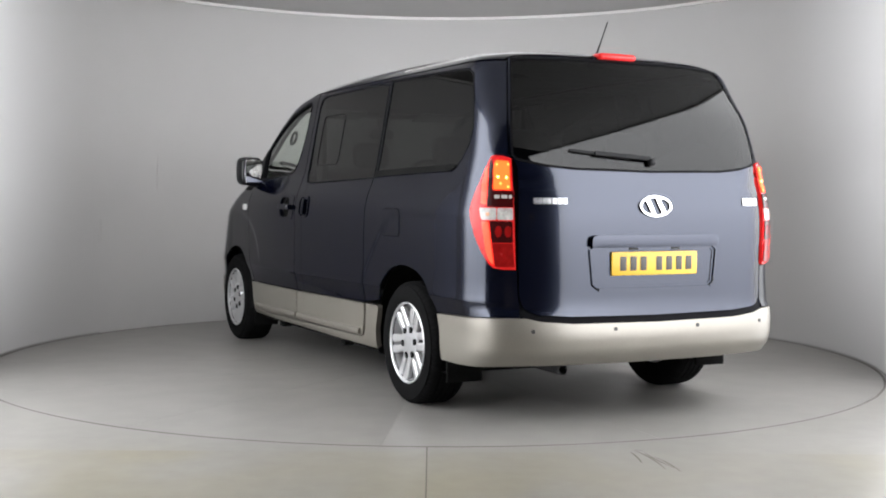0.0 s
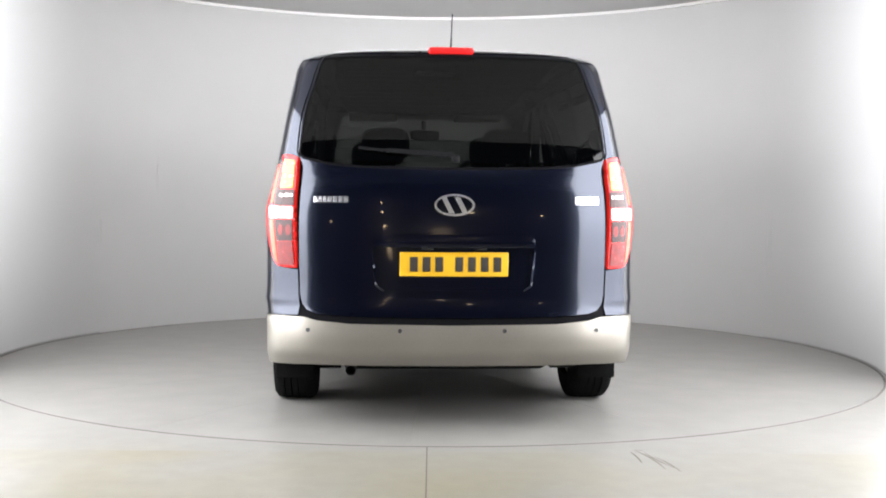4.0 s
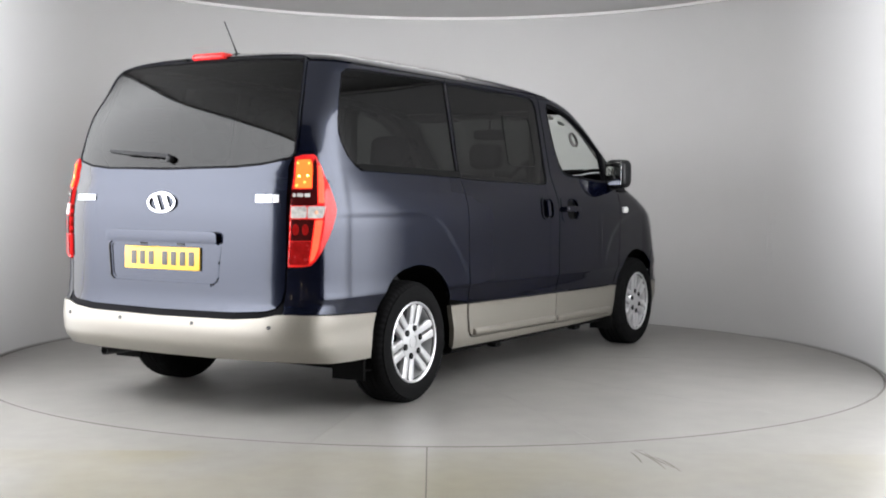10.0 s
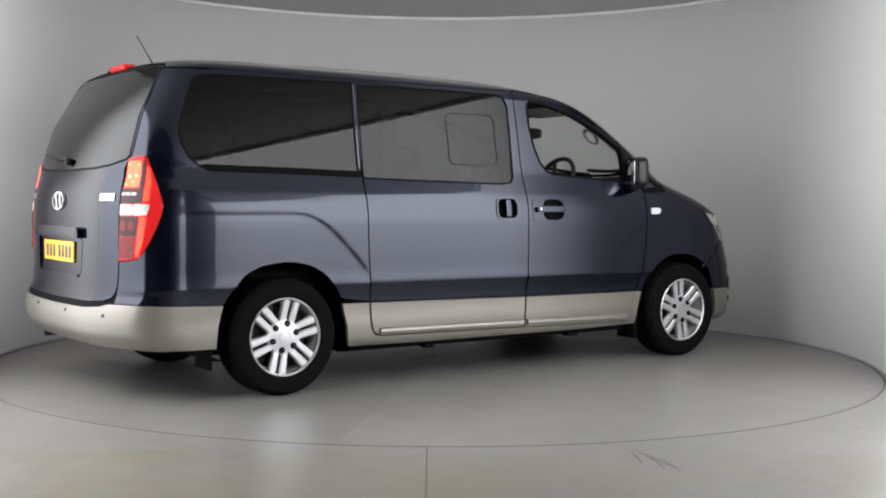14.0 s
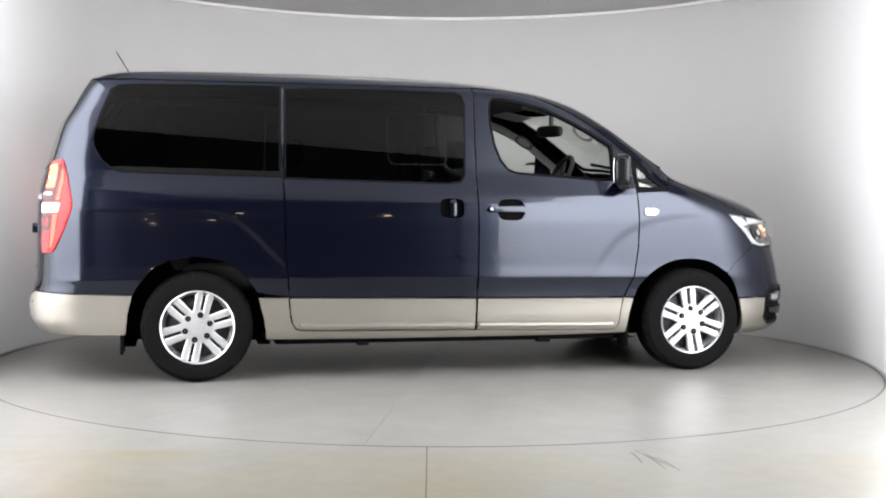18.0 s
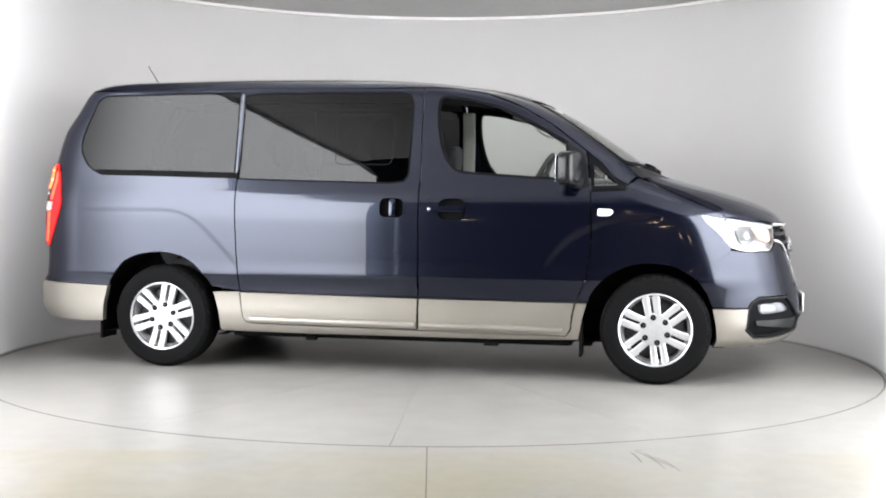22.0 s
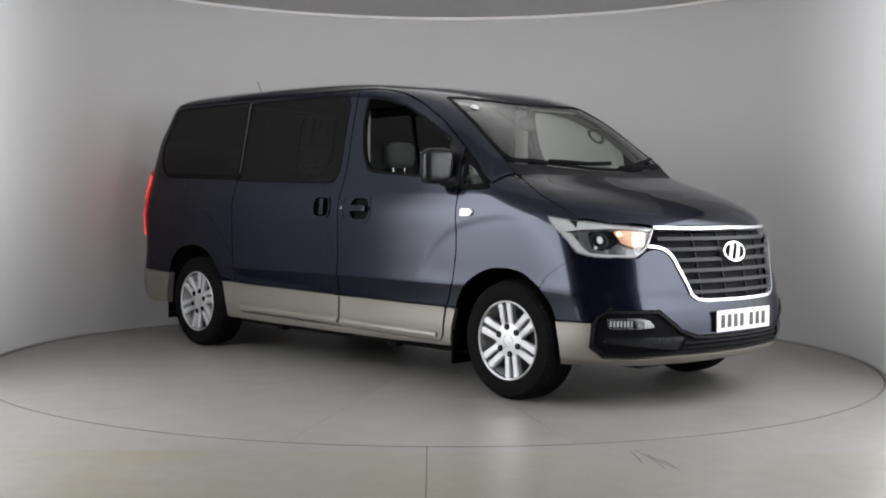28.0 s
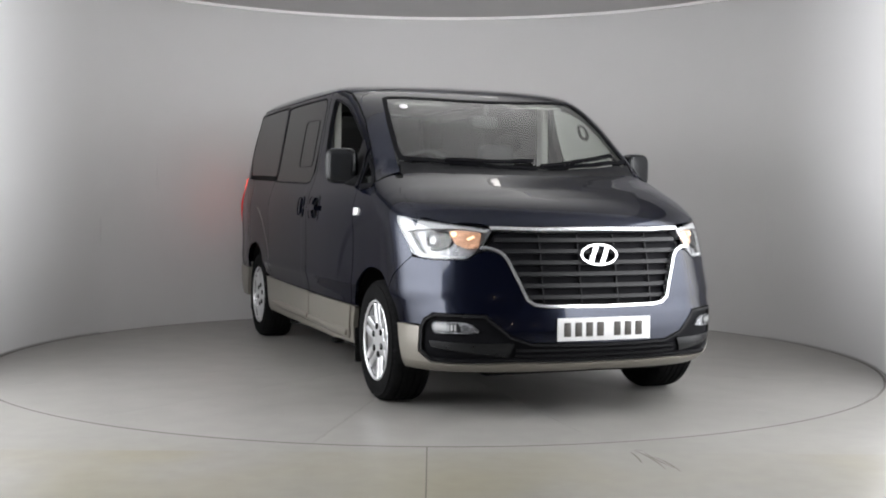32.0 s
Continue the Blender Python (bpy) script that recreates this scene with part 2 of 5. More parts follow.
def wall_crease(deg, z0, z1, w):
    """A faint upright wrinkle in the wall's lining."""
    vs, fs = [], []
    n, m = 14, 7
    for i in range(n):
        t = i / (n - 1)
        for j in range(m):
            u = j / (m - 1)
            r = WALL_R - 0.010 * math.sin(math.pi * u) ** 2 * math.sin(math.pi * t) ** 0.6 + 0.0005
            a = radians(deg) + (u - 0.5) * w / WALL_R + 0.002 * math.sin(5 * t)
            vs.append((r * math.cos(a), r * math.sin(a), z0 + (z1 - z0) * t))
    for i in range(n - 1):
        fs += [(i * m + j, (i + 1) * m + j, (i + 1) * m + j + 1, i * m + j + 1) for j in range(m - 1)]
    tagged(obj("wall_crease", vs, fs, WALL), "faint upright crease in the white wall", "crease", kind="structure")


def scuff(x, y, deg, length, bend):
    """A thin dark rubber mark on the concrete."""
    vs, n = [], 9
    a = radians(deg)
    for i in range(n):
        t = i / (n - 1)
        px, py = x + length * t * math.cos(a) - bend * math.sin(math.pi * t) * math.sin(a), y + length * t * math.sin(a) + bend * math.sin(math.pi * t) * math.cos(a)
        w = 0.005 * math.sin(math.pi * min(max(t, 0.06), 0.94)) ** 0.5
        vs += [(px - w * math.sin(a), py + w * math.cos(a), 0.0007), (px + w * math.sin(a), py - w * math.cos(a), 0.0007)]
    fs = [(2 * i, 2 * i + 1, 2 * i + 3, 2 * i + 2) for i in range(n - 1)]
    tagged(obj("scuff_mark", vs, fs, SCUFF, smooth=False), "thin dark rubber scuff on the concrete floor", "scuff", kind="structure")


def hall_lamp(x, z):
    """A small round wall lamp at the far end of the hall."""
    root = tagged(new("wall_lamp"), "small warm round wall lamp in the dark hall", "lamp", group="hall lamps")
    root.location = (x, -12.995, z)
    v, f = lathe([(0.001, 0.0), (0.085, 0.0), (0.085, 0.03), (0.07, 0.035)], 24)
    obj("body", v, f, BLACK, root)
    v, f = lathe([(0.07, 0.035), (0.055, 0.05), (0.03, 0.058), (0.0005, 0.06)], 24)
    obj("lens", v, f, WARM, root)


SCUFF = grain(mat("rubber_scuff", (0.19, 0.182, 0.160), 0.9, Specular_IOR_Level=0.05), 40, 0.4, 8)
WARM = mat("warm_lamp", (0.8, 0.7, 0.5), 0.4)
WARM.node_tree.nodes["Principled BSDF"].inputs["Emission Color"].default_value = (1, 0.75, 0.45, 1)
WARM.node_tree.nodes["Principled BSDF"].inputs["Emission Strength"].default_value = 24
ground()
booth()
# a thin casing behind each added fill light
for _w in WALL_FILLS:
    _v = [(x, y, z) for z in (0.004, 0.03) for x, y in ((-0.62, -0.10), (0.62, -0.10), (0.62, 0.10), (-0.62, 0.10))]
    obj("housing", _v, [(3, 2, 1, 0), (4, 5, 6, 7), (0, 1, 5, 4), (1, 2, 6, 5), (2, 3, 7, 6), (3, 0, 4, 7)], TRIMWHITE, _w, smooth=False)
for _d, _z0, _z1, _w in ((25.4, 0.34, 1.22, 0.035), (24.3, 0.48, 1.15, 0.022), (153.6, 0.70, 0.98, 0.02), (141.5, 1.15, 1.5, 0.03)):
    wall_crease(_d, _z0, _z1, _w)
for _x, _y, _d, _l, _b in ((0.895, -3.10, -87, 0.22, 0.006), (0.925, -3.08, -80, 0.36, 0.012), (0.955, -3.12, -76, 0.30, -0.008), (0.91, -3.08, 4, 0.05, 0.012), (0.985, -3.20, -78, 0.28, 0.008)):
    scuff(_x, _y, _d, _l, _b)
for _x, _z in ((-0.78, 3.3), (-0.72, 2.3), (-0.6, 1.35), (-0.42, 0.7), (1.6, 2.3), (1.1, 1.2), (-4.6, 1.6), (4.4, 2.1)):
    hall_lamp(_x, _z)
side_glow()

def overhead_glow():
    """An unseen glowing panel added above the turntable for overhead light, in a thin frame."""
    root = tagged(new("added_glow"), "wide soft glowing sheet added under the canopy, out of view", "light panel", group="booth lights")
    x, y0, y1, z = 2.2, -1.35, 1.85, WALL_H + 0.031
    boxpart("glow_sheet", (-x, x, y0, y1, z - 0.006, z), GLOWTOP, root, 0.002)
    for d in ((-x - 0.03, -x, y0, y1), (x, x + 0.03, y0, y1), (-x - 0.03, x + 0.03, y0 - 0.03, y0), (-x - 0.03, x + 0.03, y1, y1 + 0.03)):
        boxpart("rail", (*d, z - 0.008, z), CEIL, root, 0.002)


# the added overhead glow, strongest in the middle and none at the edges
GLOWTOP = mat("overhead_glow_sheet", (0.55, 0.543, 0.54), 0.7, Emission_Color=(1, 0.99, 0.98, 1))
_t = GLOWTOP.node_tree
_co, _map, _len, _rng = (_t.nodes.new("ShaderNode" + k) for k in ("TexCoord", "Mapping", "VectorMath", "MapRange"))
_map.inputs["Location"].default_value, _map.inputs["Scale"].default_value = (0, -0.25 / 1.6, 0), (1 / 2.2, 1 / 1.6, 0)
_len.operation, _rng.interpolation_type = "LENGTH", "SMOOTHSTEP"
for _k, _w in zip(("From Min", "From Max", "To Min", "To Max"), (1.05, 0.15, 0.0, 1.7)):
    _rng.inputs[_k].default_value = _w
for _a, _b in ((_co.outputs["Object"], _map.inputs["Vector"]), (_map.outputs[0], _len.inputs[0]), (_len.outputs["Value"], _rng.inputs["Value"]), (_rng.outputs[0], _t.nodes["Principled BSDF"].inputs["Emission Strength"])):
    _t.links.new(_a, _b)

table = new("turntable")
tagged(table, "round grey painted turntable deck under the van", "turntable")
_v, _f = lathe([(0.001, -0.03), (TABLE_R, -0.03), (TABLE_R, -0.05)], 96, "z")
obj("base_disc", _v, _f, BLACK, table)

def deck_plate():
    """One of fourteen wedge plates of the deck, with a fine open joint at its edges."""
    n, step, j = 14, 2 * math.pi / 14, 0.0008
    vs, fs = [], []
    radii = (0.03, 1.2, 2.1, TABLE_R - 0.004, TABLE_R)
    for k, r in enumerate(radii):
        for i in range(n + 1):
            a = step * i / n
            a += (j / r if i == 0 else -j / r if i == n else 0)
            vs.append((r * math.cos(a), r * math.sin(a), -0.0006 if k == 4 else 0.0))
    m = n + 1
    for k in range(4):
        fs += [(k * m + i, (k + 1) * m + i, (k + 1) * m + i + 1, k * m + i + 1) for i in range(n)]
    rim = [*range(0, m), *[k * m + n for k in range(1, 5)], *[4 * m + i for i in range(n - 1, -1, -1)], *[k * m for k in range(3, 0, -1)]]
    b = len(vs)
    vs += [(vs[i][0], vs[i][1], -0.03) for i in rim]
    fs += [(rim[i], rim[(i + 1) % len(rim)], b + (i + 1) % len(rim), b + i) for i in range(len(rim))]
    return obj("deck_plate", vs, fs, TABLE, table, smooth=False)


_plate = deck_plate()
for _k in range(14):
    _o = _plate if _k == 0 else new("deck_plate", _plate.data)
    _o.parent = table
    _o.rotation_euler = (0, 0, radians(-56.2 + _k * 360 / 14))

# ---- the van's skin ----
# the skin is a stack of rounded outlines: heights, half widths, and the ends at the back and the front
LEVEL_Z = [0.22, 0.28, 0.365, 0.385, 0.46, 0.54, 0.6, 0.635, 0.72, 0.85, 0.97, 1.03, 1.08, 1.13, 1.155, 1.18, 1.22, 1.26, 1.3, 1.36, 1.45, 1.57, 1.69, 1.76, 1.81, 1.845, 1.875, 1.9, 1.915, 1.925, 1.93, 1.932]
HALF_WIDTH = [0.895, 0.93, 0.9395, 0.94, 0.938, 0.9435, 0.957, 0.9655, 0.9625, 0.963, 0.964, 0.962, 0.957, 0.9455, 0.9385, 0.929, 0.914, 0.8995, 0.8862, 0.8734, 0.8567, 0.8345, 0.8122, 0.7993, 0.79, 0.775, 0.745, 0.675, 0.57, 0.42, 0.22, 0.02]
REAR_X = [-2.43, -2.538, -2.612, -2.621, -2.63, -2.612, -2.598, -2.594, -2.592, -2.590, -2.588, -2.586, -2.583, -2.578, -2.574, -2.569, -2.558, -2.544, -2.529, -2.509, -2.480, -2.434, -2.365, -2.328, -2.3, -2.275, -2.245, -2.2, -2.13, -1.97, -1.7, -1.3]
FRONT_X = [2.36, 2.49, 2.531, 2.533, 2.535, 2.525, 2.513, 2.508, 2.49, 2.465, 2.43, 2.385, 2.31, 2.19, 2.11, 2.03, 1.88, 1.74, 1.63, 1.53, 1.395, 1.22, 1.045, 0.93, 0.83, 0.73, 0.6, 0.42, 0.18, -0.15, -0.5, -0.9]
# how the corners round, by height
REAR_ROUND = [(0.22, 0.42), (0.46, 0.42), (0.54, 0.41), (0.6, 0.4), (1.845, 0.4), (1.875, 0.42), (1.9, 0.45), (1.915, 0.5), (1.925, 0.5), (1.93, 0.4), (1.932, 0.2)]
REAR_POWER = [(0.22, 3.2), (0.28, 3.4), (0.36, 3.5), (0.46, 3.5), (0.54, 3.6), (0.6, 3.2), (0.72, 3.15), (1.22, 3.3), (1.36, 4.2), (1.57, 4.8), (1.845, 4.8), (1.875, 4.2), (1.9, 3.6), (1.925, 2.6), (1.932, 2)]
FRONT_ROUND = [(0.22, 0.65), (0.46, 0.65), (0.72, 0.7), (1.03, 0.75), (1.08, 0.75), (1.18, 0.68), (1.26, 0.56), (1.3, 0.52), (1.36, 0.5), (1.76, 0.5), (1.845, 0.54), (1.9, 0.58), (1.915, 0.6), (1.925, 0.5), (1.93, 0.4), (1.932, 0.2)]
FRONT_POWER = [(0.22, 2.4), (0.54, 2.4), (0.6, 2.3), (0.72, 2.3), (0.97, 2.2), (1.13, 2.2), (1.26, 2.5), (1.36, 3.4), (1.76, 3.9), (1.845, 3.6), (1.875, 3.2), (1.9, 2.7), (1.915, 2.4), (1.925, 2.2), (1.93, 2.1), (1.932, 2)]


def by_height(pairs):
    return np.interp(LEVEL_Z, [p[0] for p in pairs], [p[1] for p in pairs])


LEVELS = np.stack([LEVEL_Z, HALF_WIDTH, REAR_X, by_height(REAR_ROUND), by_height(REAR_POWER), FRONT_X, by_height(FRONT_ROUND), by_height(FRONT_POWER)], 1)


def smoothstep(a, b, x):
    t = np.clip((x - a) / (b - a), 0, 1)
    return t * t * (3 - 2 * t)


def spline(table_, n):
    """Monotone cubic rows between the levels, n to a step."""
    k = np.arange(len(table_))
    d = np.diff(table_, axis=0)
    m = np.zeros_like(table_)
    m[0], m[-1] = d[0], d[-1]
    ok = d[:-1] * d[1:] > 0
    m[1:-1] = np.where(ok, 2 * d[:-1] * d[1:] / np.where(ok, d[:-1] + d[1:], 1), 0)
    out = []
    for i in range(len(table_) - 1):
        for t in np.arange(n) / n:
            out.append((2 * t ** 3 - 3 * t ** 2 + 1) * table_[i] + (t ** 3 - 2 * t ** 2 + t) * m[i] + (3 * t ** 2 - 2 * t ** 3) * table_[i + 1] + (t ** 3 - t ** 2) * m[i + 1])
    out.append(table_[-1])
    return np.array(out)


def skin_grid():
    rows = []
    for z, w, xr, ar, nr, xf, af, nf in spline(LEVELS, 10):
        t = np.linspace(0, 1, 44)
        yr = w * (1 - (1 - t) ** nr)
        x1 = xr + ar * (1 - np.clip(1 - (yr / w) ** nr, 0, 1) ** (1 / nr))
        yf = w * (1 - (1 - t[::-1]) ** nf)
        x3 = xf - af * (1 - np.clip(1 - (yf / w) ** nf, 0, 1) ** (1 / nf))
        x2 = np.linspace(xr + ar, xf - af, 322)[1:-1]
        x = np.concatenate([x1, x2, x3])
        y = np.concatenate([yr, np.full(320, w), yf])
        y = y * (1 - np.interp(z, (1.15, 1.32, 1.8), (0.026, 0.006, 0.0)) * (np.clip(-0.6 - x, 0, 3) / 2) ** 2) * (1 - 0.022 * np.clip(x - 0.5, 0, 1.2) ** 2) * (1 - np.interp(z, (0.5, 0.65, 1.1, 1.3), (0.0, 0.016, 0.016, 0.004)) * np.clip((-1.7 - x) / 0.5, 0, 1) ** 2)
        # flares over the wheels, with a crease that runs back to the tail lamps
        rr = np.where(x < -1.6, np.abs(z - 0.36), np.hypot(x + 1.6, z - 0.36))
        rf = np.hypot(x - 1.6, z - 0.36)
        rr = rr + 0.065 * smoothstep(1.45, 0.8, np.arctan2(z - 0.36, x + 1.6)) * (x > -1.6)
        rf = rf - 0.075 * smoothstep(1.5, 0.6, np.arctan2(z - 0.36, 1.6 - x)) * (x < 1.6)
        fl = smoothstep(0.3, 0.65, np.arctan2(z - 0.36, np.maximum(x + 1.6, 0.0) + 1e-6)) * (1 - smoothstep(0.668, 0.697, rr)) * (1 - smoothstep(-2.1, -2.45, x)) * (x < 0) + smoothstep(0.3, 0.65, np.arctan2(z - 0.36, np.maximum(1.6 - x, 0.0) + 1e-6)) * (1 - smoothstep(0.64, 0.695, rf)) * (1 - smoothstep(1.4, 1.9, x)) * (x > 0)
        y = y + np.where(x < 0, 0.0048, 0.0056) * (1 - fl) * (y > 0.8 * w) * smoothstep(0.3, 0.6, z)
        zz = z - np.where(x < -1, 0.009, 0.018) * np.clip(x + 1, -1.4, 1.4) ** 2 * smoothstep(1.55, 1.85, z)
        rows.append(np.stack([x, y, zz], 1))
    return np.array(rows)


GRID = skin_grid()
NJ, NI = GRID.shape[:2]
_du, _dv = np.gradient(GRID, axis=1), np.gradient(GRID, axis=0)
NORM = np.cross(_du, _dv)
NORM /= np.maximum(np.linalg.norm(NORM, axis=2, keepdims=True), 1e-9)
NORM *= -1 if NORM[66, 120, 1] < 0 else 1
TRIS = []
for _j in range(NJ - 1):
    for _i in range(NI - 1):
        _a = _j * NI + _i
        TRIS += [(_a, _a + 1, _a + NI + 1), (_a, _a + NI + 1, _a + NI)]
SV, SN = [Vector(v) for v in GRID.reshape(-1, 3)], [Vector(v) for v in NORM.reshape(-1, 3)]
SKIN = BVHTree.FromPolygons(SV, TRIS)

# The skin is unrolled round the van: back, rear corner, side, front corner, front.
RC, FC = (-2.05, 0.60), (1.55, 0.50)
P1 = 0.60
P2 = P1 + 0.5 * math.pi / 2
P3 = P2 + (FC[0] - RC[0])
P4 = P3 + 0.6 * math.pi / 2
PF = P4 + FC[1]


def unroll(x, y, z):
    """The place on the unrolled skin of a point near it."""
    a = abs(y)
    if x < RC[0]:
        p = a if a <= RC[1] else P1 + 0.5 * math.atan2(a - RC[1], -(x - RC[0]))
        return (p if y >= 0 else -p, z)
    if x <= FC[0]:
        p = P2 + x - RC[0]
    elif a > FC[1]:
        p = P3 + 0.6 * math.atan2(x - FC[0], a - FC[1])
    else:
        p = P4 + FC[1] - a
    if y < 0:
        p = 2 * PF - p if x > 0 else -p
    return (p, z)


def smooth_hit(o, d):
    loc, _, k, _ = SKIN.ray_cast(o, d)
    if loc is None:
        return None
    a, b, c = TRIS[k]
    n = barycentric_transform(loc, SV[a], SV[b], SV[c], SN[a], SN[b], SN[c])
    return loc, n.normalized()


def on_wrap(p, z):
    s = 1
    if p < 0:
        p, s = -p, -1
    if p > PF:
        p, s = 2 * PF - p, -1
    if p <= P1:
        o, d = (-1.2, p, z), (-1, 0, 0)
    elif p <= P2:
        a = (p - P1) / 0.5
        o, d = (*RC, z), (-math.cos(a), math.sin(a), 0)
    elif p <= P3:
        o, d = (p - P2 + RC[0], 0.1, z), (0, 1, 0)
    elif p <= P4:
        a = (p - P3) / 0.6
        o, d = (*FC, z), (math.sin(a), math.cos(a), 0)
    else:
        o, d = (0.3, P4 + FC[1] - p, z), (1, 0, 0)
    h = smooth_hit(Vector(o), Vector(d))
    if h is None:
        return None
    return (Vector((h[0].x, s * h[0].y, h[0].z)), Vector((h[1].x, s * h[1].y, h[1].z)))


def on_top(x, y):
    s = 1 if y >= 0 else -1
    h = smooth_hit(Vector((x, min(abs(y), 0.95), 3)), Vector((0, 0, -1)))
    if h is None:
        return None
    return (Vector((h[0].x, s * h[0].y, h[0].z)), Vector((h[1].x, s * h[1].y, h[1].z)))


def resample(pts, step):
    out = []
    for i, a in enumerate(pts):
        b = pts[(i + 1) % len(pts)]
        n = max(1, int(math.ceil(math.hypot(b[0] - a[0], b[1] - a[1]) / step)))
        out += [(a[0] + (b[0] - a[0]) * k / n, a[1] + (b[1] - a[1]) * k / n) for k in range(n)]
    return out


def area2(p):
    return sum(p[i][0] * p[(i + 1) % len(p)][1] - p[(i + 1) % len(p)][0] * p[i][1] for i in range(len(p)))


def grow(pts, d):
    """Move a closed outline outwards by d."""
    s = 1 if area2(pts) > 0 else -1
    out = []
    n = len(pts)
    for i in range(n):
        a, b, c = pts[i - 1], pts[i], pts[(i + 1) % n]
        e1, e2 = (b[0] - a[0], b[1] - a[1]), (c[0] - b[0], c[1] - b[1])
        l1, l2 = math.hypot(*e1) or 1, math.hypot(*e2) or 1
        n1, n2 = (e1[1] / l1 * s, -e1[0] / l1 * s), (e2[1] / l2 * s, -e2[0] / l2 * s)
        m = (n1[0] + n2[0], n1[1] + n2[1])
        q = max(0.35, (m[0] * n1[0] + m[1] * n1[1]))
        out.append((b[0] + m[0] / q * d, b[1] + m[1] / q * d))
    return out


def rounded(pts, r=0.03, k=4):
    """Round the corners of a closed outline."""
    out = []
    n = len(pts)
    for i in range(n):
        a, b, c = pts[i - 1], pts[i], pts[(i + 1) % n]
        l1, l2 = math.dist(a, b), math.dist(b, c)
        q1, q2 = min(r, l1 * 0.45) / l1, min(r, l2 * 0.45) / l2
        s, e = [b[j] + (a[j] - b[j]) * q1 for j in (0, 1)], [b[j] + (c[j] - b[j]) * q2 for j in (0, 1)]
        for m in range(k + 1):
            t = m / k
            out.append(tuple((1 - t) ** 2 * s[j] + 2 * t * (1 - t) * b[j] + t * t * e[j] for j in (0, 1)))
    return out


def inside(q, poly):
    """Which of the points q lie in the outline."""
    q, p = np.asarray(q), np.asarray(poly)
    x, y = q[:, 0:1], q[:, 1:2]
    x1, y1 = p[:, 0], p[:, 1]
    x2, y2 = np.roll(x1, -1), np.roll(y1, -1)
    dy = np.where(y2 == y1, 1e-12, y2 - y1)
    cross = ((y1 > y) != (y2 > y)) & (x < (x2 - x1) * (y - y1) / dy + x1)
    return cross.sum(1) % 2 == 1


def panel(name, outline, material, parent, holes=(), mode="wrap", off=0.0, thick=0.014, step=0.045, gap=0.0017, flip=False, label="", dome=0.0, even=None):
    """A sheet that follows the skin inside an outline of the unrolled plan, with turned-in edges."""
    on = on_wrap if mode == "wrap" else on_top
    outer = resample(grow(outline, -gap), step * 0.6)
    inner = [resample(h, step * 0.6) for h in holes]
    verts, edges = [], []
    for loop in (outer, *inner):
        b = len(verts)
        verts += loop
        edges += [(b + i, b + (i + 1) % len(loop)) for i in range(len(loop))]
    lo, hi = np.min(outer, 0), np.max(outer, 0)
    gx, gy = np.meshgrid(np.arange(lo[0] + step / 2, hi[0], step), np.arange(lo[1] + step / 2, hi[1], step))
    g = np.stack([gx.ravel(), gy.ravel()], 1)
    if len(g):
        ok = inside(g, outer)
        for h in inner:
            ok &= ~inside(g, h)
        g = g[ok]
        if len(g):
            bd = np.array(verts)
            g = g[np.min(np.linalg.norm(g[:, None] - bd[None], axis=2), 1) > step * 0.4]
            verts += [tuple(q) for q in g]
    vo, _, fo, _, _, _ = delaunay_2d_cdt([Vector(q) for q in verts], edges, [], 0, 1e-6)
    cen = np.array([np.mean([vo[i] for i in f], 0) for f in fo])
    ok = inside(cen, outer)
    for h in inner:
        ok &= ~inside(cen, h)
    hits = [on(v[0], v[1]) for v in vo]
    fs = [tuple(f) for f, k in zip(fo, ok) if k and all(hits[i] for i in f)]
    used = sorted({i for f in fs for i in f})
    idx = {i: k for k, i in enumerate(used)}
    loc = [hits[i][0] for i in used]
    nor = [hits[i][1] for i in used]
    if dome:
        bd = np.array(outer)
        for k, i in enumerate(used):
            d = min(np.hypot(bd[:, 0] - vo[i][0], bd[:, 1] - vo[i][1]).min() / 0.05, 1)
            loc[k] = loc[k] + nor[k] * dome * (1 - (1 - d) ** 2)
    if even:
        # a pane of glass is truer than the skin: its slope follows a plain quadratic
        a, h = (0, 1) if even == "back" else (1, 0)
        P = np.array(loc)
        u, z = P[:, h] - P[:, h].mean(), P[:, 2] - P[:, 2].mean()
        A = np.stack([np.ones_like(u), u, z, u * u, u * z, z * z], 1)
        c = np.linalg.lstsq(A, P[:, a], rcond=None)[0]
        for i in range(len(nor)):
            n = [0, 0, 0]
            n[a], n[h], n[2] = 1, -(c[1] + 2 * c[3] * u[i] + c[4] * z[i]), -(c[2] + c[4] * u[i] + 2 * c[5] * z[i])
            if even == "side":
                n = [0.0, 1.0, 0.182 + 0.05 * (P[i, 2] - 1.53)]
            n = Vector(n).normalized()
            n = n if n.dot(nor[i]) > 0 else -n
            nor[i] = n.lerp(nor[i], 0.12 if even == "back" else 0.04).normalized()
    fs = [tuple(idx[i] for i in f) for f in fs]
    out = []
    for f in fs:
        fn = (loc[f[1]] - loc[f[0]]).cross(loc[f[2]] - loc[f[0]])
        out.append(f if fn.dot(nor[f[0]]) > 0 else f[::-1])
    fs = out
    top = [l + n * off for l, n in zip(loc, nor)]
    count = {}
    for f in fs:
        for a, b in zip(f, f[1:] + f[:1]):
            count[(a, b)] = 1
    rim = [e for e in count if (e[1], e[0]) not in count]
    vs, ns = list(top), []
    faces = list(fs)
    low = {}
    for a, b in rim:
        for i in (a, b):
            if i not in low:
                low[i] = (len(vs), len(vs) + 1)
                vs += [top[i], top[i] - nor[i] * thick]
        faces.append((low[b][0], low[a][0], low[a][1], low[b][1]))
    if flip:
        vs = [Vector((v.x, -v.y, v.z)) for v in vs]
        faces = [f[::-1] for f in faces]
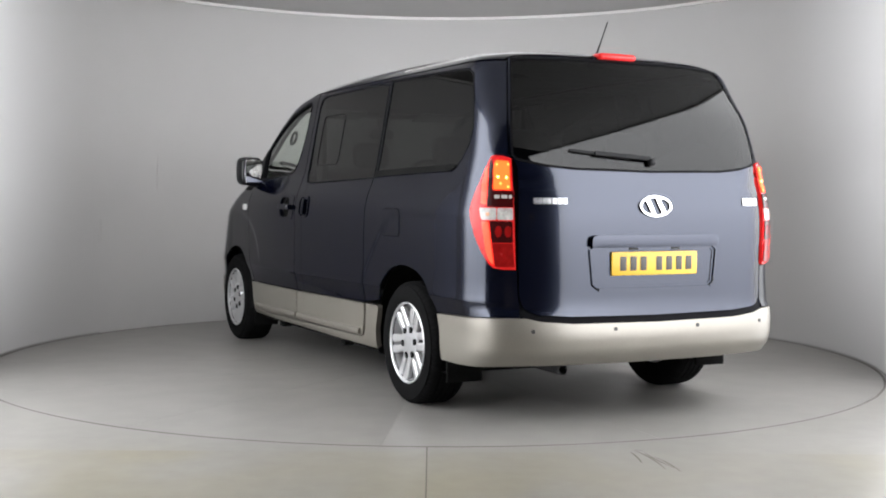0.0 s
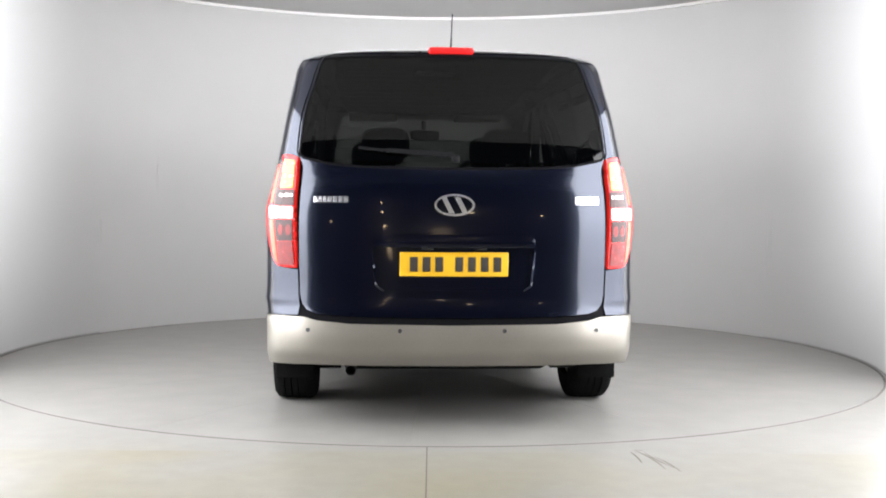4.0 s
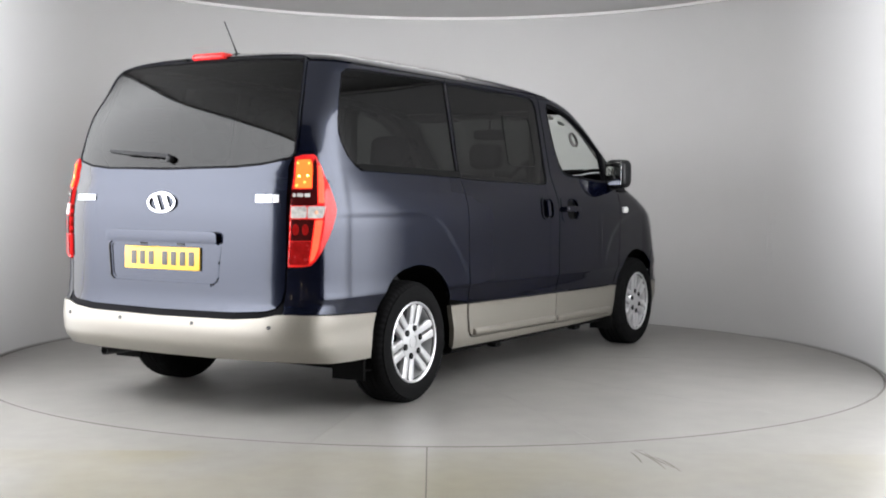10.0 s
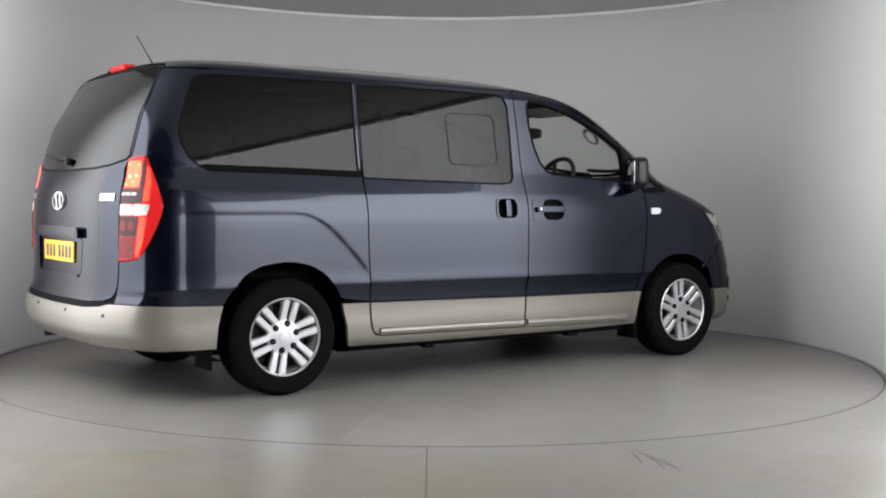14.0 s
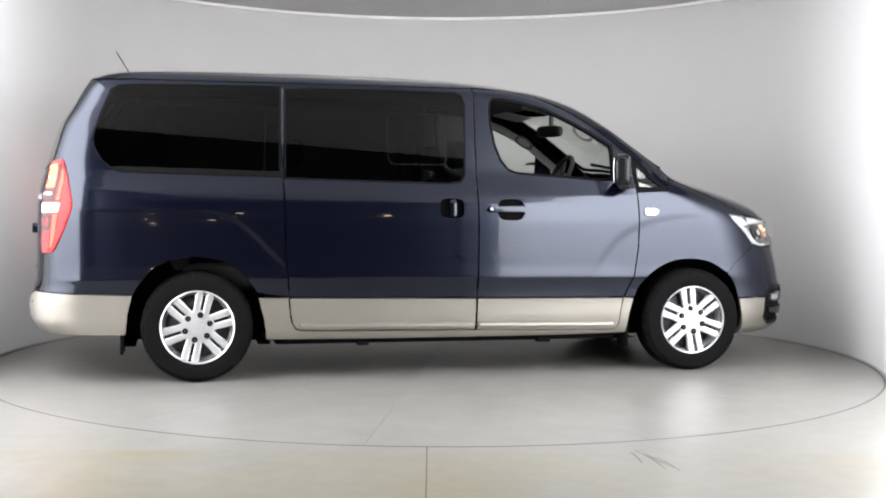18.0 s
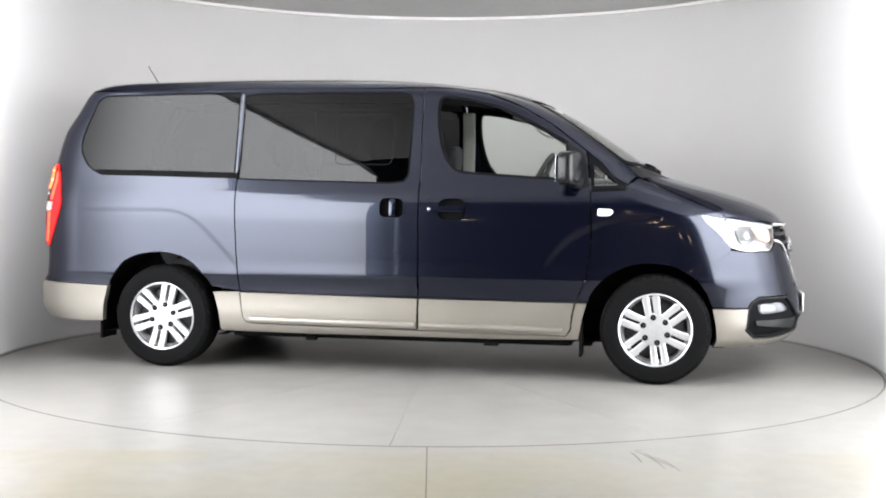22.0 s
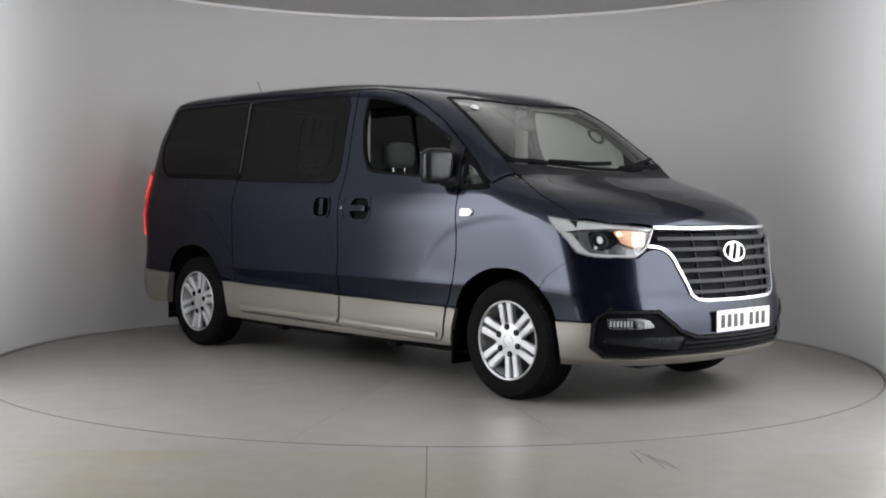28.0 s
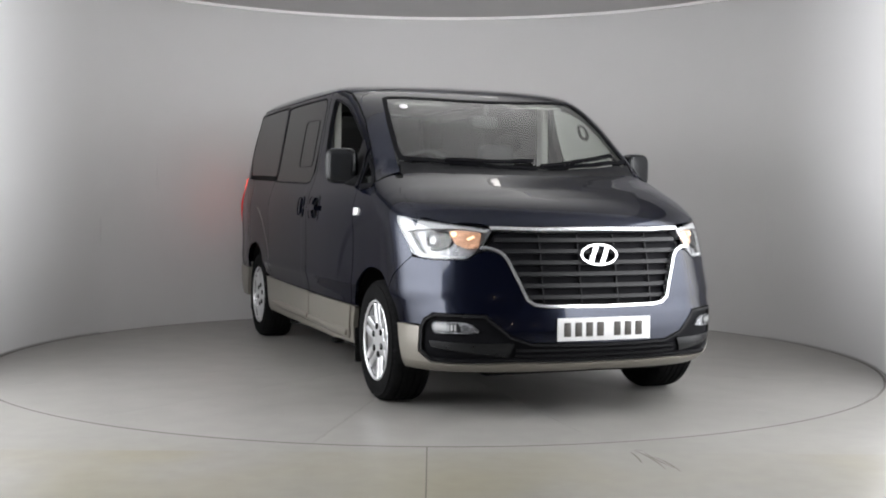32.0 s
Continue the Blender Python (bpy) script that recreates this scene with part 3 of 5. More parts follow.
        nor = [Vector((n.x, -n.y, n.z)) for n in nor]
    me = bpy.data.meshes.new(name)
    me.from_pydata([tuple(v) for v in vs], [], faces)
    me.shade_smooth()
    me.materials.append(material)
    if not dome:
        for f in faces:
            for i in f:
                ns.append(tuple(nor[i]) if i < len(top) else (0, 0, 0))
        me.normals_split_custom_set(ns)
    ob = new(name, me)
    ob.parent = parent
    if label:
        tagged(ob, label)
    return ob


def W(*pts):
    """Points near the skin, unrolled."""
    return [unroll(*p) for p in pts]


def S(*pts):
    """Points of the side, as x and z."""
    return [unroll(x, float(np.interp(z, (0.5, 1.15, 1.3, 1.8), (0.94, 0.92, 0.86, 0.775))), z) if x < RC[0] else (P2 + x - RC[0], z) for x, z in pts]


def both(half):
    """A half outline on the van's left, closed with its mirror image across the back or the front."""
    return half + [(x, -y, z) for x, y, z in reversed(half) if abs(y) > 1e-6]


def ribbon(name, path, width, material, parent, off=0.004, thick=0.01, flip=False, mode="wrap", label=""):
    """A narrow strip along an open line on the skin."""
    left, right = [], []
    for i, b in enumerate(path):
        a, c = path[max(0, i - 1)], path[min(len(path) - 1, i + 1)]
        d = (c[0] - a[0], c[1] - a[1])
        l = math.hypot(*d) or 1
        left.append((b[0] - d[1] / l * width / 2, b[1] + d[0] / l * width / 2))
        right.append((b[0] + d[1] / l * width / 2, b[1] - d[0] / l * width / 2))
    return panel(name, left + right[::-1], material, parent, mode=mode, off=off, thick=thick, step=0.03, gap=0, flip=flip, label=label)


def bead(name, path, profile, material, parent, flip=False, label=""):
    """A bar of one profile (up, out) drawn along a line on the skin."""
    rings = []
    for p, z in path:
        loc, n = on_wrap(p, z)
        if flip:
            loc, n = Vector((loc.x, -loc.y, loc.z)), Vector((n.x, -n.y, n.z))
        rings.append([loc + Vector((0, 0, u)) + n * o for u, o in profile])
    m = len(profile)
    vs = [v for r in rings for v in r]
    fs = []
    for i in range(len(rings) - 1):
        for j in range(m):
            k = (j + 1) % m
            f = (i * m + j, i * m + k, (i + 1) * m + k, (i + 1) * m + j)
            fs.append(f)
    fs += [tuple(range(m))[::-1], tuple((len(rings) - 1) * m + j for j in range(m))]
    bm = bmesh.new()
    q = [bm.verts.new(v) for v in vs]
    for f in fs:
        bm.faces.new([q[i] for i in f])
    bmesh.ops.recalc_face_normals(bm, faces=bm.faces)
    return part(name, bm, material, parent, label)


RIB = [(0.020, 0.006), (0.017, 0.016), (0.008, 0.024), (-0.008, 0.027), (-0.016, 0.022), (-0.018, 0.006)]


def box(bm, x0, x1, y0, y1, z0, z1, bevel=0.0, seg=2):
    r = bmesh.ops.create_cube(bm, size=1, matrix=Matrix.Translation(((x0 + x1) / 2, (y0 + y1) / 2, (z0 + z1) / 2)) @ Matrix.Diagonal((abs(x1 - x0), abs(y1 - y0), abs(z1 - z0), 1)))
    if bevel:
        es = list({e for v in r["verts"] for e in v.link_edges})
        bmesh.ops.bevel(bm, geom=es, offset=bevel, segments=seg, affect="EDGES", profile=0.5)
    return r["verts"]


def boxpart(name, dims, material, parent, bevel=0.01, label="", m=None, seg=2):
    bm = bmesh.new()
    box(bm, *dims, bevel, seg)
    if m is not None:
        bmesh.ops.transform(bm, matrix=m, verts=bm.verts)
    ob = part(name, bm, material, parent, label)
    return ob


def blob(name, c, r, e, material, parent, label="", n=(24, 16)):
    """A rounded pillow: an ellipsoid drawn out towards a box."""
    vs, fs = [], []
    f = lambda w: math.copysign(abs(w) ** e, w)
    for j in range(n[1] + 1):
        v = -math.pi / 2 + math.pi * j / n[1]
        for i in range(n[0]):
            u = 2 * math.pi * i / n[0]
            vs.append((c[0] + r[0] * f(math.cos(v)) * f(math.cos(u)), c[1] + r[1] * f(math.cos(v)) * f(math.sin(u)), c[2] + r[2] * f(math.sin(v))))
    for j in range(n[1]):
        for i in range(n[0]):
            k = (i + 1) % n[0]
            fs.append((j * n[0] + i, j * n[0] + k, (j + 1) * n[0] + k, (j + 1) * n[0] + i))
    return obj(name, vs, fs, material, parent, label)


overhead_glow()

# ---- the van's materials ----
def glass(name, tint, shine=0.05, rough=0.0):
    m = bpy.data.materials.new(name)
    m.use_nodes = True
    t = m.node_tree
    t.nodes.remove(t.nodes["Principled BSDF"])
    tr, gl, mx, lw = t.nodes.new("ShaderNodeBsdfTransparent"), t.nodes.new("ShaderNodeBsdfGlossy"), t.nodes.new("ShaderNodeMixShader"), t.nodes.new("ShaderNodeLayerWeight")
    pw, mp = t.nodes.new("ShaderNodeMath"), t.nodes.new("ShaderNodeMapRange")
    pw.operation, pw.inputs[1].default_value = "POWER", 5
    mp.inputs["To Min"].default_value, mp.inputs["To Max"].default_value = shine, 1.0
    lw.inputs["Blend"].default_value = 0.5
    tr.inputs[0].default_value = (*tint, 1)
    gl.inputs["Roughness"].default_value = rough
    t.links.new(lw.outputs["Facing"], pw.inputs[0])
    t.links.new(pw.outputs[0], mp.inputs["Value"])
    t.links.new(mp.outputs[0], mx.inputs[0])
    t.links.new(tr.outputs[0], mx.inputs[1])
    t.links.new(gl.outputs[0], mx.inputs[2])
    t.links.new(mx.outputs[0], t.nodes["Material Output"].inputs[0])
    return m


def lit(m, color, strength):
    b = m.node_tree.nodes["Principled BSDF"]
    b.inputs["Emission Color"].default_value = (*color, 1)
    b.inputs["Emission Strength"].default_value = strength
    return m


PRIVACY = glass("privacy_glass", (0.036, 0.038, 0.037), 0.023, 0.0)
CLEAR = glass("clear_glass", (0.80, 0.84, 0.80), 0.085)
LENS = glass("clear_lens", (0.93, 0.94, 0.95))
CHROME = mat("satin_chrome", (0.62, 0.62, 0.63), 0.26, 0.85)
SILVER = grain(mat("silver_alloy_paint", (0.53, 0.53, 0.54), 0.36, 0.65, Coat_Weight=0.3, Coat_Roughness=0.1), 50, 0.06, 6, 0, 0.05)
DARKHUB = mat("brake_dark", (0.03, 0.03, 0.032), 0.5, 0.5)
SEAL = mat("black_rubber_seal", (0.005, 0.005, 0.006), 0.6, Specular_IOR_Level=0.03)
RED = lit(grain(mat("red_lens", (0.40, 0.010, 0.013), 0.12, 0.0, Specular_IOR_Level=0.2, Coat_Weight=0.15, Coat_Roughness=0.12), 70, 0.2, 14), (1.0, 0.035, 0.022), 0.30)
REDDARK = mat("deep_red_lens", (0.03, 0.0012, 0.0016), 0.25, 0.0, Specular_IOR_Level=0.3)
REDMID = lit(grain(mat("inner_red_lens", (0.11, 0.002, 0.003), 0.2, 0.0, Specular_IOR_Level=0.3), 60, 0.6, 25, 0.3), (1.0, 0.02, 0.012), 0.13)
REDLIT = lit(mat("lit_tail_lamp", (0.6, 0.03, 0.02), 0.2), (1.0, 0.095, 0.010), 3.5)
REDGLOW = lit(grain(mat("glowing_red_lens", (0.3, 0.01, 0.008), 0.2, 0.0, Specular_IOR_Level=0.3), 60, 0.5, 25, 0.3), (1.0, 0.045, 0.02), 4.4)
REDHOT = lit(mat("lit_red_bulb", (0.8, 0.1, 0.03), 0.2), (1.0, 0.12, 0.02), 9.0)
LED = lit(mat("lit_bulb", (1, 0.5, 0.2), 0.3), (1.0, 0.36, 0.07), 16.0)
WHITELENS = mat("white_lens", (0.6, 0.6, 0.6), 0.15, 0.0, Coat_Weight=1.0)
SMOKED = grain(mat("silvery_lens", (0.46, 0.44, 0.42), 0.2, 0.0, Coat_Weight=0.5), 60, 0.4, 20, 0.2)
DRL = mat("white_light_bar", (0.42, 0.42, 0.42), 0.3)
AMBER = lit(grain(mat("lit_amber_lamp", (0.62, 0.40, 0.28), 0.25, 0.4), 40, 0.5, 16, 0.4), (1.0, 0.42, 0.20), 0.30)
BULB = lit(mat("lit_amber_bulb", (0.9, 0.7, 0.5), 0.3), (1.0, 0.66, 0.40), 1.6)
REFLECTOR = grain(mat("lamp_reflector", (0.24, 0.24, 0.25), 0.3, 0.7), 40, 0.45, 9, 0.4, 0.1)
YELLOW = grain(mat("yellow_plate", (0.64, 0.37, 0.015), 0.35), 40, 0.03, 4)
WHITEPLATE = grain(mat("white_plate", (0.6, 0.6, 0.6), 0.35), 40, 0.03, 4)
INK = mat("plate_ink", (0.03, 0.025, 0.02), 0.5)
SEATGREY = grain(mat("grey_seat_cloth", (0.055, 0.055, 0.058), 0.85), 120, 0.25, 6, 0.15)
TRIM = grain(mat("dark_grey_trim", (0.020, 0.020, 0.021), 0.6), 80, 0.2, 4, 0.08)
HEADCLOTH = grain(mat("dark_headlining", (0.07, 0.068, 0.065), 0.95), 100, 0.1, 3)
LINER = grain(mat("pale_headlining", (0.36, 0.35, 0.33), 0.9), 100, 0.08, 3)
GREYSTRIP = mat("grey_strip", (0.16, 0.155, 0.15), 0.5)
SLAT = mat("slat_black", (0.007, 0.007, 0.008), 0.5, Specular_IOR_Level=0.25)
SHELL = grain(mat("gloss_black_plastic", (0.007, 0.0075, 0.0085), 0.24, Specular_IOR_Level=0.26), 60, 0.1, 6, 0, 0.03)
MIRROR = mat("mirror_glass", (0.9, 0.9, 0.9), 0.02, 1.0)
UNDER = grain(mat("underbody_black", (0.003, 0.003, 0.003), 0.9, Specular_IOR_Level=0.1), 30, 0.3, 4, 0.2)

# ---- the van ----
van = new("van")
tagged(van, "dark navy passenger van with champagne lower panels on the turntable", "van")

# outlines of the side, x and z
SLIDE_WIN = [(-1.063, 1.795), (-0.92, 1.806), (-0.42, 1.806), (0.0, 1.802), (0.05, 1.785), (0.075, 1.73), (0.07, 1.5), (0.058, 1.27), (0.03, 1.232), (-0.06, 1.222), (-0.92, 1.240), (-1.075, 1.246)]
QUARTER_WIN = [(-1.098, 1.812), (-1.5, 1.810), (-1.95, 1.804), (-2.06, 1.797), (-2.105, 1.770), (-2.155, 1.637), (-2.187, 1.530), (-2.197, 1.470), (-2.188, 1.415), (-2.15, 1.342), (-2.103, 1.298), (-1.8, 1.286), (-1.43, 1.275), (-1.104, 1.263)]
DOOR_WIN = [(0.236, 1.60), (0.233, 1.70), (0.24, 1.752), (0.268, 1.778), (0.33, 1.774), (0.44, 1.757), (0.62, 1.712), (0.80, 1.632), (0.93, 1.562), (1.06, 1.487), (1.062, 1.252), (0.876, 1.257), (0.515, 1.281), (0.40, 1.290), (0.345, 1.312), (0.295, 1.375), (0.258, 1.476)]
DOOR_TOP = [(0.137, 1.835), (0.35, 1.826), (0.55, 1.790), (0.75, 1.713), (0.95, 1.602), (1.175, 1.430)]
ARCH_R = [(-1.188, 0.245), (-1.199, 0.377), (-1.245, 0.545), (-1.333, 0.662), (-1.40, 0.713), (-1.475, 0.745), (-1.60, 0.764), (-1.74, 0.748), (-1.80, 0.728), (-1.864, 0.693), (-1.93, 0.615), (-1.978, 0.537), (-2.012, 0.40), (-2.02, 0.30)]
ARCH_F = [(1.145, 0.249), (1.168, 0.393), (1.213, 0.536), (1.30, 0.644), (1.407, 0.709), (1.50, 0.737), (1.60, 0.742), (1.70, 0.728), (1.764, 0.701), (1.84, 0.650), (1.91, 0.576), (1.977, 0.434), (2.0, 0.30)]


def curve_through(pts, n=4):
    """A smooth line through the points."""
    out = []
    for i in range(len(pts) - 1):
        p = [Vector(pts[min(max(j, 0), len(pts) - 1)]) for j in (i - 1, i, i + 1, i + 2)]
        for t in np.arange(n) / n:
            v = 0.5 * (2 * p[1] + (p[2] - p[0]) * t + (2 * p[0] - 5 * p[1] + 4 * p[2] - p[3]) * t ** 2 + (3 * p[1] - p[0] - 3 * p[2] + p[3]) * t ** 3)
            out.append((v.x, v.y))
    return out + [pts[-1]]


ARCH_R, ARCH_F = curve_through(ARCH_R), curve_through(ARCH_F)
# the tail lamp on the unrolled skin, from its inner top corner round the outside
LAMP = [(0.793, 1.328), (0.840, 1.341), (0.896, 1.344), (0.914, 1.335), (0.952, 1.265), (0.992, 1.185), (1.024, 1.110), (1.033, 1.072), (1.024, 1.030), (0.996, 0.955), (0.955, 0.875), (0.915, 0.815), (0.888, 0.793), (0.850, 0.787), (0.774, 0.785)]
TAIL = [(-2.2, 0, 1.872), (-2.2, 0.3, 1.870), (-2.2, 0.60, 1.862), (-2.2, 0.652, 1.850), (-2.25, 0.678, 1.80), (-2.3, 0.708, 1.65), (-2.35, 0.735, 1.50), (-2.4, 0.752, 1.36), (-2.45, 0.757, 1.325), (-2.5, 0.752, 1.28),
        (-2.5, 0.756, 1.0), (-2.5, 0.754, 0.80), (-2.5, 0.748, 0.66), (-2.5, 0.735, 0.612), (-2.5, 0.708, 0.582), (-2.5, 0.66, 0.565), (-2.5, 0.5, 0.553), (-2.5, 0, 0.547)]
TGLASS = [(-2.2, 0, 1.862), (-2.2, 0.3, 1.860), (-2.2, 0.60, 1.852), (-2.2, 0.640, 1.842), (-2.25, 0.666, 1.80), (-2.3, 0.697, 1.65), (-2.35, 0.725, 1.50), (-2.4, 0.742, 1.37), (-2.4, 0.742, 1.345), (-2.45, 0.735, 1.322), (-2.5, 0.60, 1.292), (-2.5, 0.45, 1.279), (-2.5, 0, 1.271)]
HEAD = [(1.868, 0.896, 1.040), (1.90, 0.898, 0.995), (1.984, 0.888, 0.920), (2.05, 0.873, 0.845), (2.11, 0.843, 0.825), (2.18, 0.79, 0.817), (2.297, 0.666, 0.822), (2.320, 0.613, 0.862), (2.322, 0.575, 0.92), (2.316, 0.54, 0.975), (2.193, 0.705, 0.998), (2.02, 0.832, 1.020)]
HOODSIDE = [(1.526, 0.754), (1.66, 0.800), (1.760, 0.828), (1.891, 0.836), (1.985, 0.834), (2.03, 0.828)]
HOODFRONT = [(2.12, 0.765), (2.193, 0.703)]
WSIDE = [(1.415, 0.755), (1.333, 0.742), (1.20, 0.724), (1.09, 0.710), (0.95, 0.684), (0.82, 0.655)]
SHUT = [p for p in TAIL if 0.62 < p[1] and p[2] > 0.56]


def tops(x, z):
    """The plan place of a point of the side."""
    h = on_wrap(P2 + x - RC[0], z) if x >= RC[0] else None
    return (h[0].x, h[0].y)


def build_side(flip):
    k = dict(flip=flip)
    # rear quarter
    q = S((-1.083, 1.832), (-1.085, 1.23), (-1.078, 0.947), (-1.071, 0.77), (-1.053, 0.53), (-1.052, 0.517)) + S(*[p for p in ARCH_R if p[1] > 0.52])
    q += W((-2.1, 0.95, 0.540), (-2.3, 0.94, 0.546), (-2.42, 0.90, 0.552), (-2.5, 0.80, 0.556), (-2.52, 0.752, 0.558))
    q += W((-2.5, 0.744, 0.605), (-2.5, 0.752, 0.66), (-2.5, 0.758, 0.78)) + LAMP[:-1][::-1] + W((-2.4, 0.757, 1.36), (-2.35, 0.740, 1.50), (-2.3, 0.713, 1.65), (-2.25, 0.683, 1.80), (-2.23, 0.668, 1.832))
    q += W((-2.16, 0.76, 1.832), (-2.05, 0.78, 1.832))
    quarter = panel("rear_quarter", q, PAINT, van, holes=[S(*QUARTER_WIN)], step=0.015, **k)
    win = panel("quarter_window", S(*QUARTER_WIN), PRIVACY, van, even="side", off=-0.003, thick=0.004, gap=0.001, label="dark tinted rear side window", **k)
    panel("seal", grow(S(*QUARTER_WIN), 0.004), SEAL, win, holes=[grow(S(*QUARTER_WIN), -0.006)], off=0.001, thick=0.006, gap=0, **k)
    panel("door_rail", S((-1.09, 1.250), (-1.09, 1.284), (-1.6, 1.297), (-2.07, 1.305), (-2.10, 1.295), (-2.05, 1.270), (-1.6, 1.262)), UNDER, van, off=0.008, gap=0, label="black sliding door rail cover", **k)
    # sliding door
    d = S((-1.078, 1.832), (0.132, 1.832), (0.134, 1.205), (0.137, 0.778), (0.132, 0.503), (-0.55, 0.508), (-1.047, 0.517), (-1.066, 0.77), (-1.073, 0.947), (-1.080, 1.23))
    h = rounded(S((-0.112, 1.006), (-0.112, 1.127), (0.043, 1.127), (0.043, 1.006)), 0.045)
    door = panel("sliding_door", d, PAINT, van, holes=[S(*SLIDE_WIN), h], step=0.019, **k)
    win = panel("window", S(*SLIDE_WIN), PRIVACY, door, even="side", off=-0.003, thick=0.004, gap=0.001, label="dark tinted sliding door window", **k)
    panel("seal", grow(S(*SLIDE_WIN), 0.004), SEAL, door, holes=[grow(S(*SLIDE_WIN), -0.006)], off=0.001, thick=0.006, gap=0, **k)
    v = rounded(S((-0.43, 1.34), (-0.43, 1.665), (-0.05, 1.665), (-0.05, 1.34)), 0.05)
    panel("vent_frame", v, BLACK, door, holes=[grow(v, -0.003)], off=0.0005, thick=0.004, gap=0, **k)
    panel("divider", S((-1.097, 1.268), (-1.091, 1.805), (-1.081, 1.805), (-1.087, 1.25)), GREYSTRIP, van, off=-0.001, gap=0, label="pale strip between the side windows", **k)
    hp = panel("handle_cup", grow(h, 0.004), UNDER, door, off=-0.030, thick=0.004, gap=0, step=0.03, **k)
    panel("handle_rim", grow(h, 0.012), PAINT, door, holes=[h], off=0.006, gap=0, step=0.03, **k)
    for x in (-0.028,):
        panel("handle", rounded(S((x - 0.020, 1.016), (x - 0.020, 1.118), (x + 0.020, 1.118), (x + 0.020, 1.016)), 0.012), PAINT, hp, off=0.012, thick=0.030, gap=0, step=0.03, dome=0.006, **k)
    c = panel("lower_cladding", S((-1.045, 0.511), (0.131, 0.497), (0.127, 0.302), (-0.97, 0.312), (-1.005, 0.322), (-1.028, 0.352), (-1.04, 0.42)), CHAMP, door, off=0.009, **k)
    bead("rib", S(*[(x, 0.340 - 0.008 * (x + 0.98) / 1.1) for x in np.linspace(-0.98, 0.118, 12)]), RIB, CHAMP, c, flip)
    # front door
    d = S(*DOOR_TOP) + S((1.207, 1.178), (1.215, 0.964), (1.214, 0.821), (1.188, 0.642), (1.13, 0.515), (1.125, 0.497), (0.8, 0.498), (0.141, 0.503), (0.142, 0.778), (0.139, 1.205))
    h = rounded(S((0.262, 0.992), (0.262, 1.127), (0.440, 1.127), (0.440, 0.992)), 0.06)
    door = panel("front_door", d, PAINT, van, holes=[S(*DOOR_WIN), h], step=0.014, **k)
    if not flip:
        panel("window", grow(S(*DOOR_WIN), -0.002), CLEAR, door, off=-0.012, thick=0.004, gap=0, label="clear door window", **k)
    panel("seal", grow(S(*DOOR_WIN), 0.003), SEAL, door, holes=[grow(S(*DOOR_WIN), -0.012)], off=0.001, thick=0.03, gap=0, **k)
    c = panel("lower_cladding", S((0.141, 0.497), (1.118, 0.491), (1.10, 0.40), (1.092, 0.325), (1.066, 0.288), (0.137, 0.298)), CHAMP, door, off=0.009, **k)
    bead("rib", S(*[(x, 0.332 - 0.010 * (x - 0.15) / 0.9) for x in np.linspace(0.15, 1.05, 10)]), RIB, CHAMP, c, flip)
    hp = panel("handle_cup", grow(h, 0.004), UNDER, door, off=-0.030, thick=0.004, gap=0, step=0.03, **k)
    panel("handle_rim", rounded(grow(S((0.185, 0.99), (0.185, 1.13), (0.45, 1.13), (0.45, 0.99)), 0.012), 0.05), PAINT, door, holes=[rounded(S((0.19, 0.99), (0.19, 1.13), (0.445, 1.13), (0.445, 0.99)), 0.05)], off=0.003, gap=0, step=0.03, **k)
    hb = panel("handle", rounded(S((0.20, 1.043), (0.20, 1.078), (0.435, 1.078), (0.435, 1.043)), 0.014), PAINT, door, off=0.026, thick=0.022, gap=0, step=0.02, dome=0.008, **k)
    panel("lock", rounded(S((0.209, 1.054), (0.209, 1.067), (0.222, 1.067), (0.222, 1.054)), 0.006), CHROME, hb, off=0.036, thick=0.006, gap=0, step=0.02, **k)
    ribbon("drip_seal", S(*DOOR_TOP, (1.30, 1.328), (1.42, 1.225)), 0.035, SEAL, van, off=-0.006, thick=0.004, flip=flip, label="black seal under the roof edge")
    ribbon("pillar_lining", S((0.50, 1.775), (0.75, 1.69), (0.95, 1.58), (1.15, 1.43), (1.30, 1.305)), 0.06, GREYSTRIP, van, off=-0.035, thick=0.004, flip=flip, label="grey inner windscreen pillar trim")
    ribbon("roof_joint", S((-2.0, 1.834), (-1.0, 1.834), (0.12, 1.834)), 0.05, PAINT, van, off=-0.003, thick=0.003, flip=flip)
    # mirror triangle, mirror
    panel("mirror_base", S((1.066, 1.250), (1.066, 1.478), (1.168, 1.408), (1.198, 1.205), (1.13, 1.19)), BLACK, door, off=0.006, step=0.04, gap=0.001, **k)
    s = -1 if flip else 1
    turn = Matrix.Translation((1.085, s * 0.988, 0)) @ Matrix.Rotation(s * radians(20), 4, "Z")
    mir = blob("mirror", (0, 0, 1.318), (0.056, 0.098, 0.106), 0.48, SHELL, van, "gloss dark door mirror on a black foot")
    mir.matrix_local = turn
    blob("mirror_arm", (0.01, -s * 0.085, 1.232), (0.04, 0.075, 0.035), 0.7, BLACK, mir)
    boxpart("mirror_glass", (-0.0590, -0.0555, -0.078, 0.078, 1.236, 1.398), MIRROR, mir, 0.0015)
    # quarter light in the pillar foot
    tri = S((1.188, 1.405), (1.428, 1.212), (1.425, 1.190), (1.214, 1.186))
    fr = panel("quarter_light", tri, SEAL, van, holes=[S((1.225, 1.345), (1.385, 1.217), (1.232, 1.212))], off=0.001, step=0.03, label="small black-framed triangular window", **k)
    panel("pane", S((1.225, 1.345), (1.385, 1.217), (1.232, 1.212)), CLEAR, fr, off=-0.006, thick=0.004, gap=0, step=0.03, **k)
